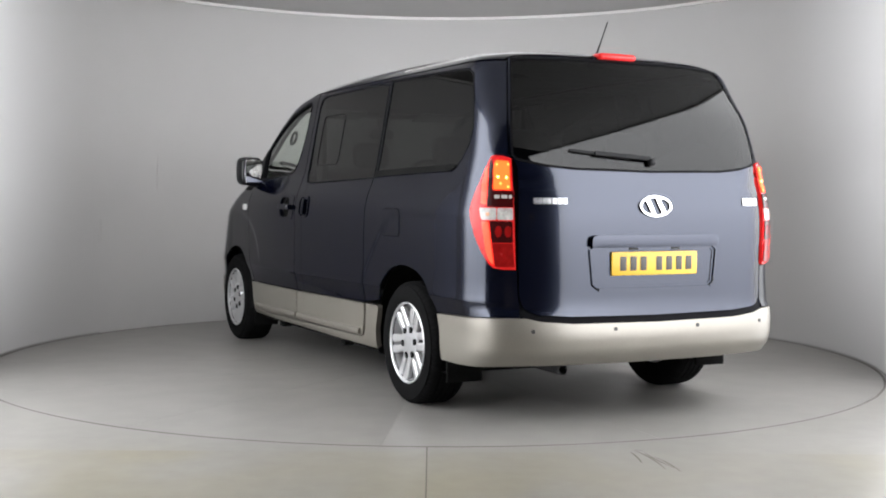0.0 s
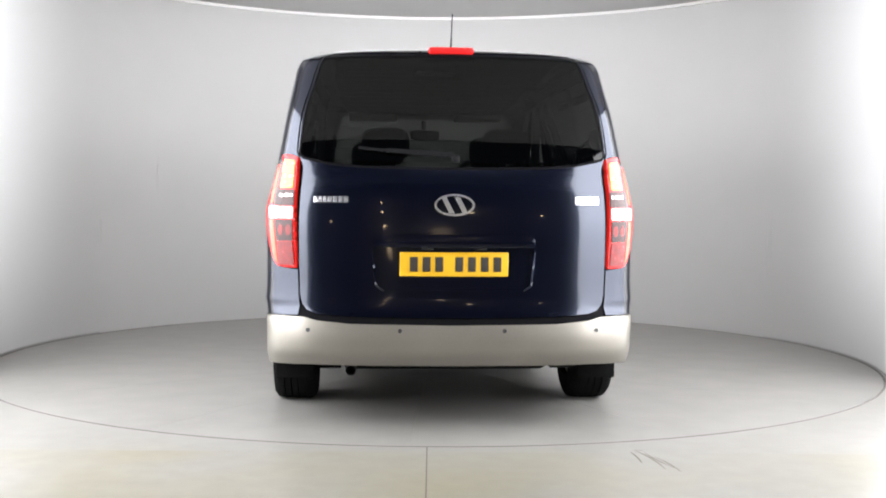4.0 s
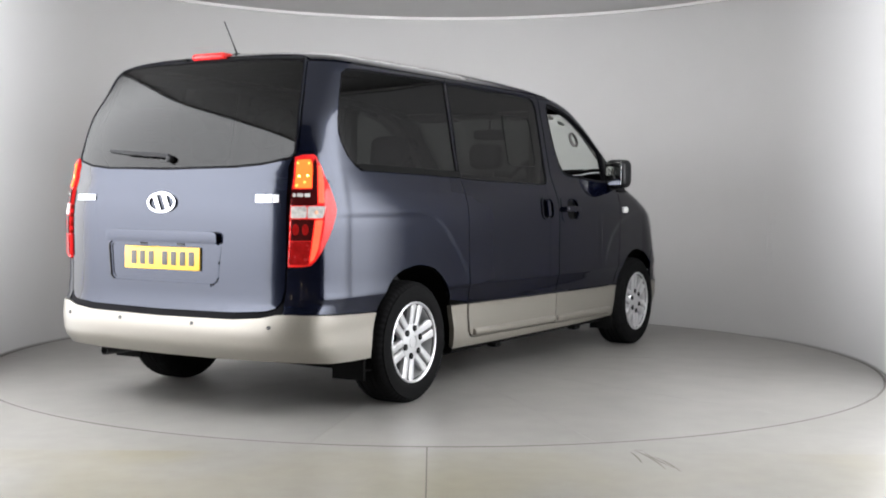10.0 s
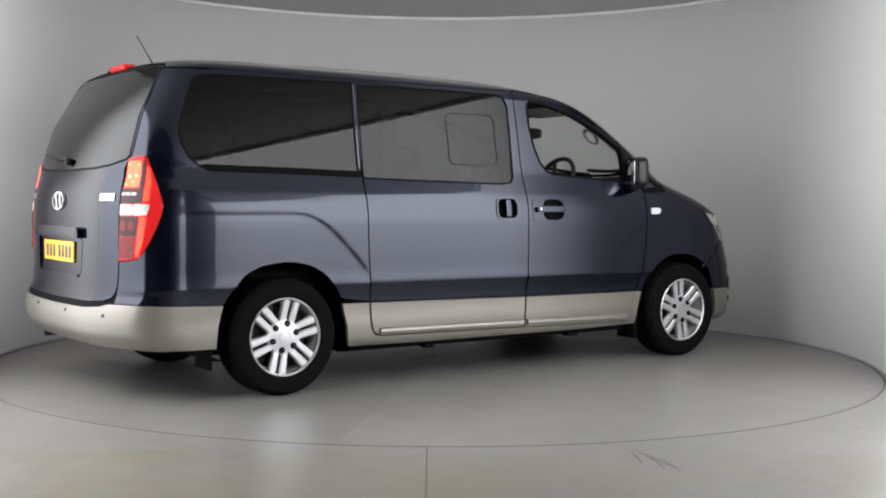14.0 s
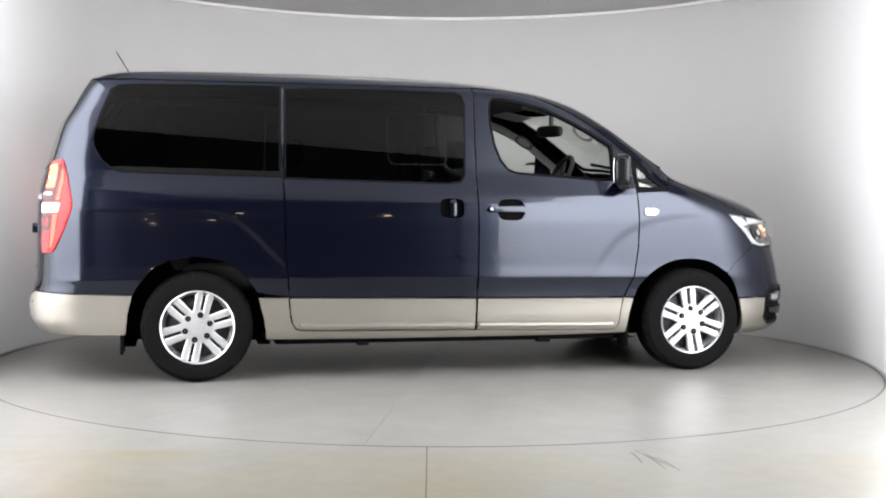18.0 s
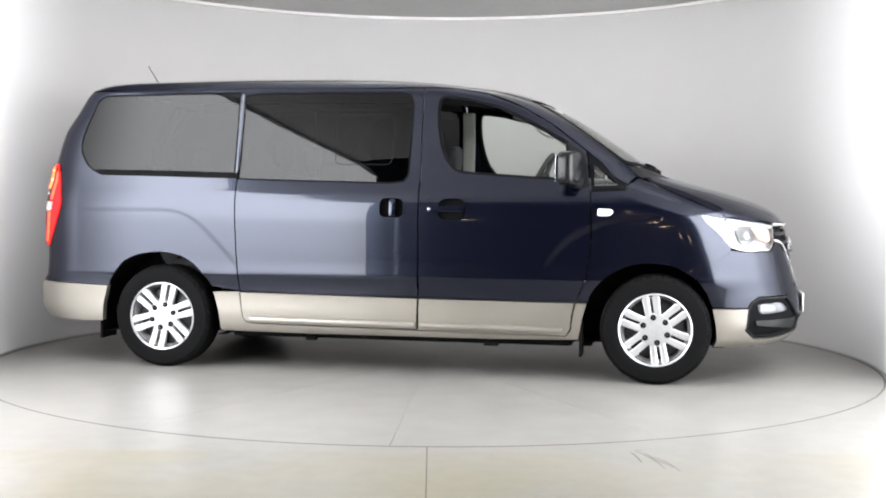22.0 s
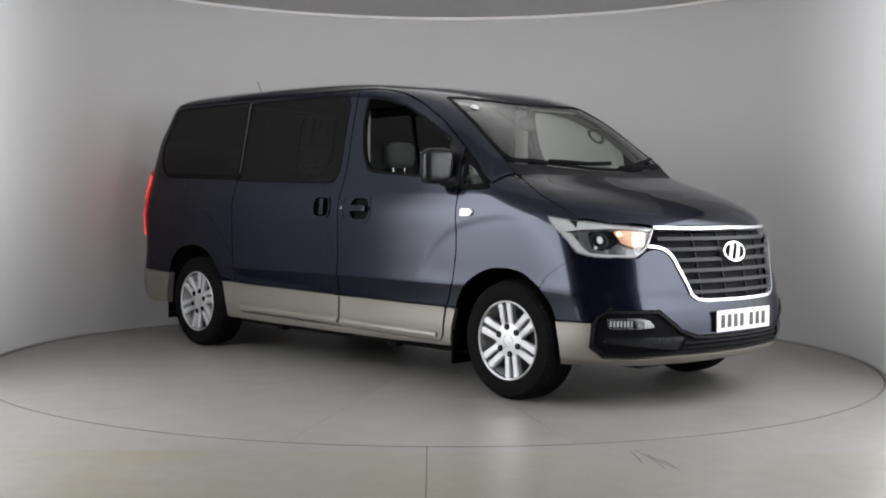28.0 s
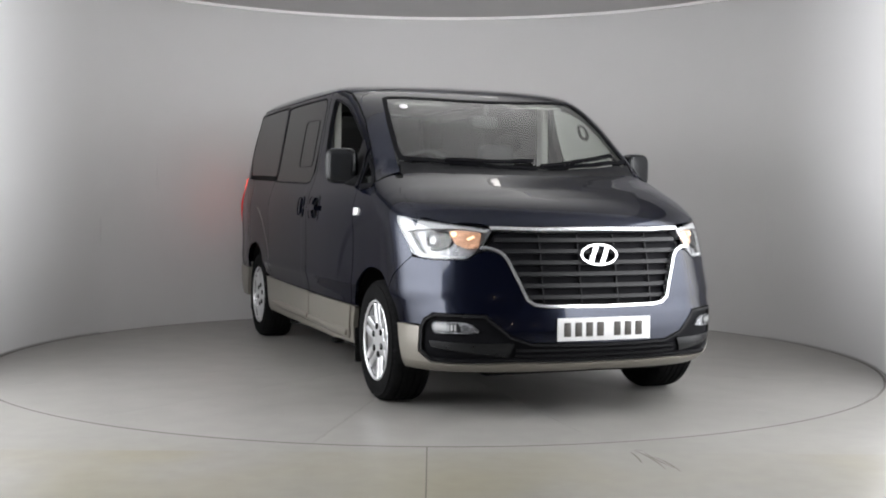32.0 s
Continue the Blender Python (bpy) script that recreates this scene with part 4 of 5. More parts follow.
    # front wing
    ribbon("wing_joint", W((2.05, 0.873, 0.827), (1.98, 0.90, 0.771), (1.905, 0.93, 0.715), (1.858, 0.937, 0.655)), 0.04, PAINT, van, off=-0.003, thick=0.002, flip=flip)
    ribbon("shut_seal", W(*SHUT), 0.06, SEAL, van, off=-0.016, thick=0.003, flip=flip)
    f = S((1.213, 1.176), (1.221, 0.964), (1.220, 0.821), (1.194, 0.642), (1.137, 0.512), (1.132, 0.497), (1.202, 0.495)) + S(*[p for p in ARCH_F if p[1] > 0.52 and p[0] < 1.5]) + W(*[(x, 0.93, z) for x, z in ARCH_F if x >= 1.5 and z > 0.64])
    f += W((1.848, 0.937, 0.648), (1.90, 0.93, 0.716), (2.048, 0.873, 0.828)) + W(*HEAD[:4][::-1])
    f += W((2.02, 0.832, 1.024), (1.99, 0.832, 1.052), (1.891, 0.838, 1.094), (1.76, 0.832, 1.145), (1.66, 0.806, 1.196), (1.535, 0.760, 1.248), (1.49, 0.76, 1.262)) + S((1.44, 1.217), (1.43, 1.186))
    wing = panel("front_wing", f, PAINT, van, step=0.014, **k)
    panel("indicator", rounded(S((1.255, 1.028), (1.255, 1.072), (1.335, 1.072), (1.355, 1.055), (1.33, 1.028)), 0.012), WHITELENS, wing, off=0.012, thick=0.014, gap=0, step=0.02, dome=0.006, label="clear side indicator", **k)
    panel("sill", S((-1.236, 0.511), (-1.053, 0.512), (-1.045, 0.42), (-1.033, 0.352), (-1.005, 0.315), (-0.97, 0.306), (0.13, 0.294), (1.066, 0.282), (1.098, 0.322), (1.106, 0.40), (1.126, 0.489), (1.196, 0.487), (1.168, 0.393), (1.145, 0.262), (0.6, 0.252), (-0.6, 0.250), (-1.186, 0.255), (-1.2, 0.377)), CHAMP, van, off=0.002, thick=0.03, step=0.04, label="champagne sill panel", **k)
    # tail lamp
    lamp = panel("tail_lamp", LAMP, RED, van, off=0.010, thick=0.03, step=0.02, dome=0.006, label="red tail lamp with white lenses, lit", **k)
    def lens(name, material, pts, off=0.0182, r=0.008, **more):
        return panel(name, rounded(pts, r), material, lamp, off=off, thick=0.01, gap=0, step=0.02, **more, **k)

    panel("lamp_backing", grow(LAMP, 0.02), SEAL, lamp, off=-0.035, thick=0.003, gap=0, step=0.04, **k)
    lens("reverse_lens", SMOKED, [(0.792, 1.028), (0.792, 1.084), (0.868, 1.084), (0.868, 1.028)])
    lens("chrome_bowl", SMOKED, [(0.872, 1.028), (0.872, 1.084), (0.962, 1.084), (0.948, 1.028)])
    for p, w in ((0.797, 0.014), (0.818, 0.030), (0.855, 0.028)):
        lens("clear_lens", SMOKED, [(p, 1.130), (p, 1.146), (p + w, 1.146), (p + w, 1.130)], r=0.004)
    lens("dark_lens", REDDARK, [(0.790, 1.088), (0.790, 1.166), (0.902, 1.166), (0.902, 1.088)], off=0.0176)
    lens("lit_lens", REDLIT, [(0.802, 1.172), (0.806, 1.312), (0.880, 1.318), (0.890, 1.29), (0.890, 1.172)])
    lens("dark_lens", REDDARK, [(0.894, 1.09), (0.892, 1.29), (0.905, 1.325), (0.916, 1.29), (0.920, 1.09)])
    lens("glow_strip", REDGLOW, [(0.925, 1.10), (0.921, 1.29), (0.938, 1.275), (0.955, 1.20), (0.955, 1.10)])
    lens("inner_lens", REDMID, [(0.782, 0.80), (0.792, 0.915), (0.890, 0.915), (0.876, 0.80)])
    lens("dark_lens", REDDARK, [(0.792, 0.918), (0.794, 1.022), (0.905, 1.022), (0.892, 0.918)])
    lens("glow_strip", REDGLOW, [(0.912, 1.020), (0.898, 0.915), (0.884, 0.81), (0.905, 0.828), (0.925, 0.88), (0.948, 1.020)])
    lens("reflex", REDMID, [(0.803 + 0.017 * math.cos(a) + 0.012, 0.972 + 0.028 * math.sin(a)) for a in np.linspace(0, 5.7, 12)], off=0.0188)
    lens("reflex", REDMID, [(0.862 + 0.017 * math.cos(a), 0.972 + 0.028 * math.sin(a)) for a in np.linspace(0, 5.7, 12)], off=0.0188)
    for z, p, q in ((1.232, 0.822, LED), (1.236, 0.866, LED), (1.296, 0.812, REDHOT), (1.296, 0.872, REDHOT), (1.184, 0.813, REDHOT), (1.20, 0.852, REDHOT)):
        lens("bulb", q, [(p + 0.0065 * math.cos(a), z + 0.0065 * math.sin(a)) for a in np.linspace(0, 5.5, 8)], off=0.0205)
    lens("bulb", AMBER, [(0.915 + 0.010 * math.cos(a), 1.055 + 0.010 * math.sin(a)) for a in np.linspace(0, 5.5, 8)], off=0.0205)
    # headlamp: housing, light bars, projector, amber lamp and clear cover
    hl = panel("headlamp", W(*HEAD), REFLECTOR, van, off=-0.035, thick=0.01, step=0.03, label="clear headlamp with chrome light bars and amber lamp", **k)
    panel("wall", grow(W(*HEAD), 0.0), REFLECTOR, hl, holes=[grow(W(*HEAD), -0.006)], off=0.0, thick=0.04, gap=0.001, step=0.03, **k)
    circ = lambda p, r, q=1.0: [(p[0] + r * math.cos(a), p[1] + q * r * math.sin(a)) for a in np.linspace(0, 2 * math.pi, 25)[:-1]]
    def fitting(name, material, pts, off, r=0.0, parent=hl, **more):
        return panel(name, rounded(pts, r) if r else pts, material, parent, off=off, thick=0.012, gap=0, step=0.02, **more, **k)

    fitting("light_bar", DRL, [(5.398, 1.034), (5.559, 1.014), (5.613, 1.009), (5.743, 0.992), (5.885, 0.972), (5.876, 0.960), (5.79, 0.976), (5.71, 0.977), (5.575, 0.972), (5.490, 0.957), (5.470, 0.945), (5.430, 0.990)], -0.006, label="white upper light bar")
    fitting("light_bar", DRL, [(5.470, 0.945), (5.490, 0.957), (5.525, 0.948), (5.563, 0.893), (5.590, 0.856), (5.61, 0.846), (5.67, 0.838), (5.79, 0.837), (5.792, 0.829), (5.669, 0.824), (5.600, 0.832), (5.550, 0.851), (5.498, 0.918)], -0.006, label="white lower light bar")
    bowl = fitting("lamp_bowl", SEAL, [(5.600, 0.962), (5.712, 0.970), (5.748, 0.935), (5.726, 0.890), (5.668, 0.862), (5.612, 0.872)], -0.022, 0.03)
    fitting("projector_bezel", DARKHUB, circ((5.652, 0.914), 0.044), -0.018, parent=bowl, holes=[circ((5.652, 0.914), 0.034)])
    fitting("projector", SEAL, circ((5.652, 0.914), 0.034), -0.016, parent=bowl, dome=0.012)
    # white ovals paint the highlights on the projector and its bowl
    fitting("glint", WHITELENS, circ((5.655, 0.915), 0.013, 1.5), -0.003, parent=bowl)
    fitting("glint", WHITELENS, circ((5.632, 0.876), 0.008), -0.012, parent=bowl)
    ind = fitting("indicator_lamp", AMBER, [(5.722, 0.966), (5.769, 0.972), (5.858, 0.960), (5.842, 0.885), (5.795, 0.878), (5.752, 0.898), (5.735, 0.933)], -0.014, 0.012)
    fitting("bulb", BULB, circ((5.745, 0.950), 0.013), -0.008, parent=ind)
    fitting("bulb", BULB, [(5.805, 0.918), (5.799, 0.927), (5.826, 0.945), (5.832, 0.936)], -0.008, 0.004, parent=ind)
    panel("cover", W(*HEAD), LENS, hl, off=0.003, thick=0.003, step=0.03, **k)
    # fog lamp
    fg = [(5.660, 0.500), (5.785, 0.504), (5.815, 0.490), (5.838, 0.455), (5.770, 0.447), (5.666, 0.446)]
    fog = panel("fog_lamp", rounded(fg, 0.012), REFLECTOR, van, off=-0.006, thick=0.03, step=0.02, gap=0, label="clear fog lamp in a black surround", **k)
    fitting("bowl", SEAL, grow(fg, -0.006)[:1] + [(5.762, 0.497), (5.772, 0.453)] + grow(fg, -0.006)[-1:], -0.003, 0.006, parent=fog)
    for i in range(7):
        p = 5.672 + 0.0125 * i
        fitting("rib", WHITELENS if i in (2, 5) else DRL, [(p, 0.458), (p, 0.491), (p + 0.007, 0.491), (p + 0.007, 0.458)], 0.001, 0.004, parent=fog)
    fitting("cover", LENS, rounded(fg, 0.012), 0.006, parent=fog)
    # linings behind the skin
    panel("roof_rail_trim", S((-2.0, 1.80), (-1.0, 1.812), (0.10, 1.81), (0.10, 1.872), (-1.0, 1.885), (-2.0, 1.875)), TRIM, van, off=-0.03, thick=0.003, step=0.1, gap=0, label="dark inner roof rail trim", **k)
    panel("side_lining", S((-2.05, 0.82), (-2.05, 1.25), (-1.05, 1.23), (0.1, 1.20), (1.10, 1.22), (1.10, 0.55), (-1.1, 0.55), (-1.2, 0.82)), TRIM, van, off=-0.05, thick=0.003, step=0.12, gap=0, label="dark inner side trim", **k)


build_side(False)
build_side(True)

# ---- back of the van ----
REC = [(-2.6, 0.0, 0.895), (-2.6, 0.365, 0.895), (-2.6, 0.39, 0.875), (-2.6, 0.372, 0.71), (-2.6, 0.345, 0.69), (-2.6, 0.0, 0.688)]
tail = panel("tailgate", W(*both(TAIL)), PAINT, van, holes=[W(*both(TGLASS)), W(*both(REC))], step=0.04, gap=0.0035)
panel("recess", W(*both(REC)), PAINT, tail, off=-0.008, thick=0.002, gap=-0.03)
panel("recess_edge", W(*both(REC)), PAINT, tail, holes=[grow(W(*both(REC)), -0.014)], off=-0.004, thick=0.008, gap=-0.006)
_gap = [(-2.5, 0.752, 0.80), (-2.5, 0.748, 0.66), (-2.5, 0.738, 0.60), (-2.5, 0.712, 0.566), (-2.5, 0.66, 0.550), (-2.5, 0.5, 0.538)]
ribbon("tailgate_seal", W(*(_gap + [(-2.5, 0, 0.532)] + [(x, -y, z) for x, y, z in reversed(_gap)])), 0.05, SEAL, van, off=-0.009, thick=0.003, label="black rubber seal round the tailgate")
tg = panel("rear_window", W(*both(TGLASS)), PRIVACY, tail, even="back", off=-0.003, thick=0.004, gap=0.001, label="dark tinted rear window")
panel("seal", grow(W(*both(TGLASS)), 0.003), SEAL, tail, holes=[grow(W(*both(TGLASS)), -0.009)], off=0.0008, thick=0.006, gap=0)
for _i in range(22):
    _z = 1.33 + _i * 0.022
    ribbon("heater_line", W(*[(-2.4, y, _z) for y in np.linspace(-0.62, 0.62, 15)]), 0.0014, TRIM, tg, off=-0.0075, thick=0.0005)
panel("recess_lip", grow(W(*both(REC)), 0.011), PAINT, tail, holes=[grow(W(*both(REC)), 0.0015)], off=0.001, thick=0.006, gap=0, step=0.02, dome=0.005)
panel("handle_bar", rounded(W((-2.6, 0.392, 0.893), (-2.6, 0.388, 0.945), (-2.6, 0.36, 0.955), (-2.6, -0.36, 0.955), (-2.6, -0.388, 0.945), (-2.6, -0.392, 0.893)), 0.015), PAINT, tail, off=0.030, thick=0.044, gap=0, dome=0.008)
ribbon("lower_lip", W(*[(-2.6, y, 0.681 + 0.006 * abs(y)) for y in np.linspace(-0.34, 0.34, 9)]), 0.014, PAINT, tail, off=0.008)
crease = ribbon("crease_strip", W((-2.6, -0.74, 1.071), (-2.6, 0, 1.066), (-2.6, 0.74, 1.071)), 0.004, PAINT, tail, off=0.0015, thick=0.003)
for _y in (-0.13, 0.13):
    boxpart("plate_lamp", (-2.586, -2.566, _y - 0.03, _y + 0.03, 0.878, 0.892), TRIM, tail, 0.004)


def number_plate(name, x, zc, w, h, material, sgn):
    """A flat plate whose writing is drawn as plain bars."""
    p = boxpart(name, (x - 0.005, x + 0.005, -w / 2, w / 2, zc - h / 2, zc + h / 2), material, van, 0.003, "flat number plate with dark bars")
    xs = x + sgn * 0.0058
    bw = 0.050
    for i in range(7):
        u = -w / 2 + 0.035 + i * 0.062 + (0.035 if i > 3 else 0)
        boxpart("bar", (xs - 0.001, xs + 0.001, u, u + bw * 0.78, zc - 0.036, zc + 0.036), INK, p, 0.0005)
    return p


number_plate("rear_plate", -2.587, 0.811, 0.53, 0.118, YELLOW, -1)


def oval_badge(p, rx, rz, parent, front=False):
    """A plain oval ring with two slanted bars."""
    ring = [(p[0] + rx * math.cos(a), p[1] + rz * math.sin(a)) for a in np.linspace(0, 2 * math.pi, 41)[:-1]]
    o = panel("badge", ring, CHROME, parent, holes=[[(p[0] + (rx - 0.010) * math.cos(a), p[1] + (rz - 0.010) * math.sin(a)) for a in np.linspace(0, 2 * math.pi, 41)[:-1]]], off=0.012, thick=0.014, gap=0, step=0.02, label="plain chrome oval badge")
    for du in (-0.033, 0.033):
        sl = -0.020 if front else 0.020
        panel("badge_bar", [(p[0] + du - 0.013 + sl, p[1] + rz - 0.014), (p[0] + du + 0.013 + sl, p[1] + rz - 0.014), (p[0] + du + 0.013 - sl, p[1] - rz + 0.014), (p[0] + du - 0.013 - sl, p[1] - rz + 0.014)], CHROME, o, off=0.011, thick=0.012, gap=0, step=0.02)


oval_badge(unroll(-2.6, 0.0, 1.098), 0.098, 0.053, tail)
for _k in range(7):
    _u = 0.515 + _k * 0.0265
    panel("letter_bar", W((-2.6, _u, 1.108), (-2.6, _u + 0.021, 1.108), (-2.6, _u + 0.021, 1.136), (-2.6, _u, 1.136)), CHROME, tail, off=0.006, thick=0.007, gap=0, step=0.03)
for _k, _w in enumerate((0.012, 0.036, 0.036, 0.036)):
    _u = -0.597 - (0 if _k == 0 else 0.018 + (_k - 1) * 0.043)
    panel("letter_bar", W((-2.6, _u, 1.104), (-2.6, _u - _w, 1.104), (-2.6, _u - _w, 1.141), (-2.6, _u, 1.141)), CHROME, tail, off=0.006, thick=0.007, gap=0, step=0.03)

REARB = [(-2.6, 0, 0.516), (-2.6, 0.5, 0.522), (-2.56, 0.66, 0.536), (-2.54, 0.725, 0.552), (-2.5, 0.80, 0.553), (-2.42, 0.90, 0.549), (-2.3, 0.94, 0.543), (-2.1, 0.95, 0.537), (-1.984, 0.95, 0.534),
         (-2.012, 0.95, 0.42), (-2.022, 0.95, 0.297), (-2.2, 0.95, 0.297), (-2.36, 0.92, 0.302), (-2.48, 0.85, 0.312), (-2.54, 0.7, 0.318), (-2.54, 0.4, 0.316), (-2.54, 0, 0.314)]
rb = panel("rear_bumper", W(*both(REARB)), CHAMP, van, off=0.006, thick=0.05, step=0.04, label="champagne rear bumper")
panel("step_pad", W(*both([(-2.6, 0, 0.5335), (-2.6, 0.5, 0.539), (-2.56, 0.66, 0.551), (-2.55, 0.70, 0.566), (-2.54, 0.735, 0.60), (-2.54, 0.752, 0.60), (-2.54, 0.752, 0.558), (-2.54, 0.725, 0.553), (-2.56, 0.66, 0.537), (-2.6, 0.5, 0.523), (-2.6, 0, 0.517)])), SEAL, rb, off=-0.006, thick=0.03, gap=0, step=0.03)
for _y in (-0.705, -0.245, 0.262, 0.708):
    _p = unroll(-2.59, _y, 0.489)
    panel("parking_sensor", [(_p[0] + 0.010 * math.cos(a), _p[1] + 0.010 * math.sin(a)) for a in np.linspace(0, 5.7, 10)], TRIM, rb, off=0.009, thick=0.004, gap=0, step=0.03)

# rear wiper
wp = boxpart("rear_wiper", (-2.552, -2.520, -0.026, 0.010, 1.306, 1.343), BLACK, van, 0.010, "black rear wiper arm")
ribbon("wiper_arm", W(*[(-2.5, 0.0 + 0.33 * t, 1.335 + 0.022 * t) for t in np.linspace(0, 1, 8)]), 0.020, BLACK, wp, off=0.024, thick=0.012)
ribbon("blade", W(*[(-2.5, 0.12 + 0.345 * t, 1.337 + 0.036 * t) for t in np.linspace(0, 1, 8)]), 0.013, BLACK, wp, off=0.012, thick=0.010)

# ---- roof, windscreen, bonnet ----
_re = [on_wrap(*unroll(*p)) for p in [(-2.2, 0, 1.877), (-2.2, 0.3, 1.875), (-2.2, 0.60, 1.867), (-2.2, 0.664, 1.845), (-2.22, 0.676, 1.836), (-2.16, 0.76, 1.836), (-2.06, 0.78, 1.836)]]
ROOF = [(h[0].x, h[0].y) for h in _re] + [tops(x, 1.836) for x in np.arange(-1.9, 0.1, 0.2)] + [tops(x, z + 0.003) for x, z in DOOR_TOP] + [tops(1.30, 1.325), tops(1.435, 1.222), (1.482, 0.785), (1.50, 0.757)]
ROOF += WSIDE + [(0.80, 0.62), (0.855, 0.42), (0.885, 0.2), (0.89, 0.0)]
_roof2 = ROOF + [(x, -y) for x, y in reversed(ROOF) if abs(y) > 1e-6]
roof = panel("roof", _roof2, PAINT, van, mode="top", step=0.06, gap=0.0015)
_hl = rounded([(-2.05, 0.60), (-1.0, 0.64), (0.3, 0.64), (0.70, 0.58), (0.74, 0.0), (0.70, -0.58), (0.3, -0.64), (-1.0, -0.64), (-2.05, -0.60)], 0.06)
panel("headlining", _hl, HEADCLOTH, van, mode="top", off=-0.045, thick=0.004, step=0.12, label="dark grey headlining")
_wsb = [(1.62, 0.0), (1.612, 0.2), (1.555, 0.47), (1.47, 0.68), (1.42, 0.742)]
_ws = _wsb + WSIDE[1:] + [(0.80, 0.62), (0.855, 0.42), (0.885, 0.2), (0.89, 0.0)]
_ws2 = _ws + [(x, -y) for x, y in reversed(_ws) if abs(y) > 1e-6]
wsg = panel("windscreen", _ws2, CLEAR, van, mode="top", off=-0.004, thick=0.005, step=0.06, gap=0.001, label="clear windscreen with a black border")
panel("seal", _ws2, SEAL, wsg, holes=[grow(_ws2, -0.028)], mode="top", off=0.0005, thick=0.006, gap=0.0, step=0.06)
_p = (0.975, -0.565)
panel("sticker", [(_p[0] + 0.028 * math.cos(a), _p[1] + 0.028 * math.sin(a)) for a in np.linspace(0, 6, 16)], WHITEPLATE, wsg, mode="top", off=0.0012, thick=0.001, gap=0, step=0.03, label="small white round sticker")
_c = [(1.735, 0.0), (1.715, 0.25), (1.655, 0.50), (1.522, 0.748), (1.50, 0.752)] + [(1.43, 0.745), (1.478, 0.685), (1.56, 0.475), (1.617, 0.2), (1.625, 0.0)]
cowl = panel("cowl", _c + [(x, -y) for x, y in reversed(_c) if abs(y) > 1e-6], BLACK, van, mode="top", off=-0.006, step=0.05, gap=0, label="black plastic scuttle under the windscreen")
for _a, _b in ((-0.50, 0.04), (0.07, 0.62)):
    _pts = [(float(np.interp(abs(y), (0, 0.2, 0.47, 0.68), (1.62, 1.612, 1.555, 1.47))) - 0.014 - 0.05 * i / 8, y) for i, y in enumerate(np.linspace(_a, _b, 9))]
    ribbon("wiper", _pts, 0.020, SEAL, van, off=0.018, thick=0.014, mode="top", label="black windscreen wiper")
HOODFRONT += [tuple(on_wrap(*unroll(2.4, y, 0.990 - 0.004 * y))[0].xy) for y in (0.54, 0.45, 0.36, 0.27, 0.18, 0.09, 0.0)]
_h = [(1.74, 0.0), (1.72, 0.25), (1.66, 0.502), (1.527, 0.750)] + HOODSIDE[1:] + HOODFRONT
bonnet = panel("bonnet", _h + [(x, -y) for x, y in reversed(_h) if abs(y) > 1e-6], PAINT, van, mode="top", step=0.045)
for _s in (1, -1):
    ribbon("bonnet_joint", [(x, _s * y) for x, y in [(1.56, 0.766)] + HOODSIDE[1:]], 0.05, PAINT, van, off=-0.004, thick=0.003, mode="top")

# ---- front of the van ----
FB = [(2.515, 0, 0.578), (2.485, 0.33, 0.581), (2.472, 0.375, 0.592), (2.462, 0.402, 0.615), (2.44, 0.43, 0.70), (2.39, 0.488, 0.822), (2.37, 0.52, 0.852), (2.34, 0.57, 0.866), (2.325, 0.61, 0.855), (2.30, 0.66, 0.818), (2.18, 0.79, 0.813), (2.10, 0.845, 0.821), (2.055, 0.873, 0.826),
      (1.905, 0.93, 0.714), (1.853, 0.937, 0.645), (1.888, 0.932, 0.604), (1.920, 0.925, 0.562), (1.946, 0.92, 0.507), (1.956, 0.92, 0.480), (2.165, 0.865, 0.480), (2.18, 0.855, 0.512), (2.225, 0.82, 0.547), (2.41, 0.602, 0.547), (2.443, 0.555, 0.502), (2.471, 0.49, 0.442), (2.50, 0.38, 0.405), (2.52, 0, 0.40)]
fb = panel("front_bumper", W(*both(FB)), PAINT, van, step=0.035)
LOWB = [(2.505, 0, 0.302), (2.50, 0.2, 0.302), (2.44, 0.49, 0.302), (2.3, 0.73, 0.288), (2.20, 0.815, 0.290), (2.15, 0.866, 0.345), (2.165, 0.865, 0.474), (1.96, 0.92, 0.474), (1.985, 0.92, 0.36), (2.0, 0.91, 0.245), (2.2, 0.80, 0.242), (2.42, 0.47, 0.255), (2.49, 0, 0.262)]
panel("lower_lip", W(*both(LOWB)), CHAMP, fb, off=0.010, thick=0.03, step=0.035, label="champagne lower bumper edge")
INS = [(2.52, 0, 0.396), (2.5, 0.38, 0.401), (2.471, 0.488, 0.438), (2.443, 0.553, 0.498), (2.41, 0.602, 0.543), (2.225, 0.82, 0.543), (2.18, 0.855, 0.510), (2.163, 0.866, 0.47), (2.148, 0.866, 0.35), (2.20, 0.82, 0.294), (2.3, 0.73, 0.292), (2.44, 0.49, 0.306), (2.505, 0, 0.306)]
ins = panel("air_intake", W(*both(INS)), SEAL, fb, off=-0.014, thick=0.02, step=0.035, label="black lower air intake")
panel("intake_edge", W(*both(INS)), BLACK, fb, holes=[grow(W(*both(INS)), -0.013)], off=0.004, thick=0.02, step=0.03, gap=0.001)
for _z in (0.335, 0.365):
    ribbon("intake_bar", W(*[(2.45, y, _z) for y in np.linspace(-0.46, 0.46, 15)]), 0.012, BLACK, ins, off=-0.004)
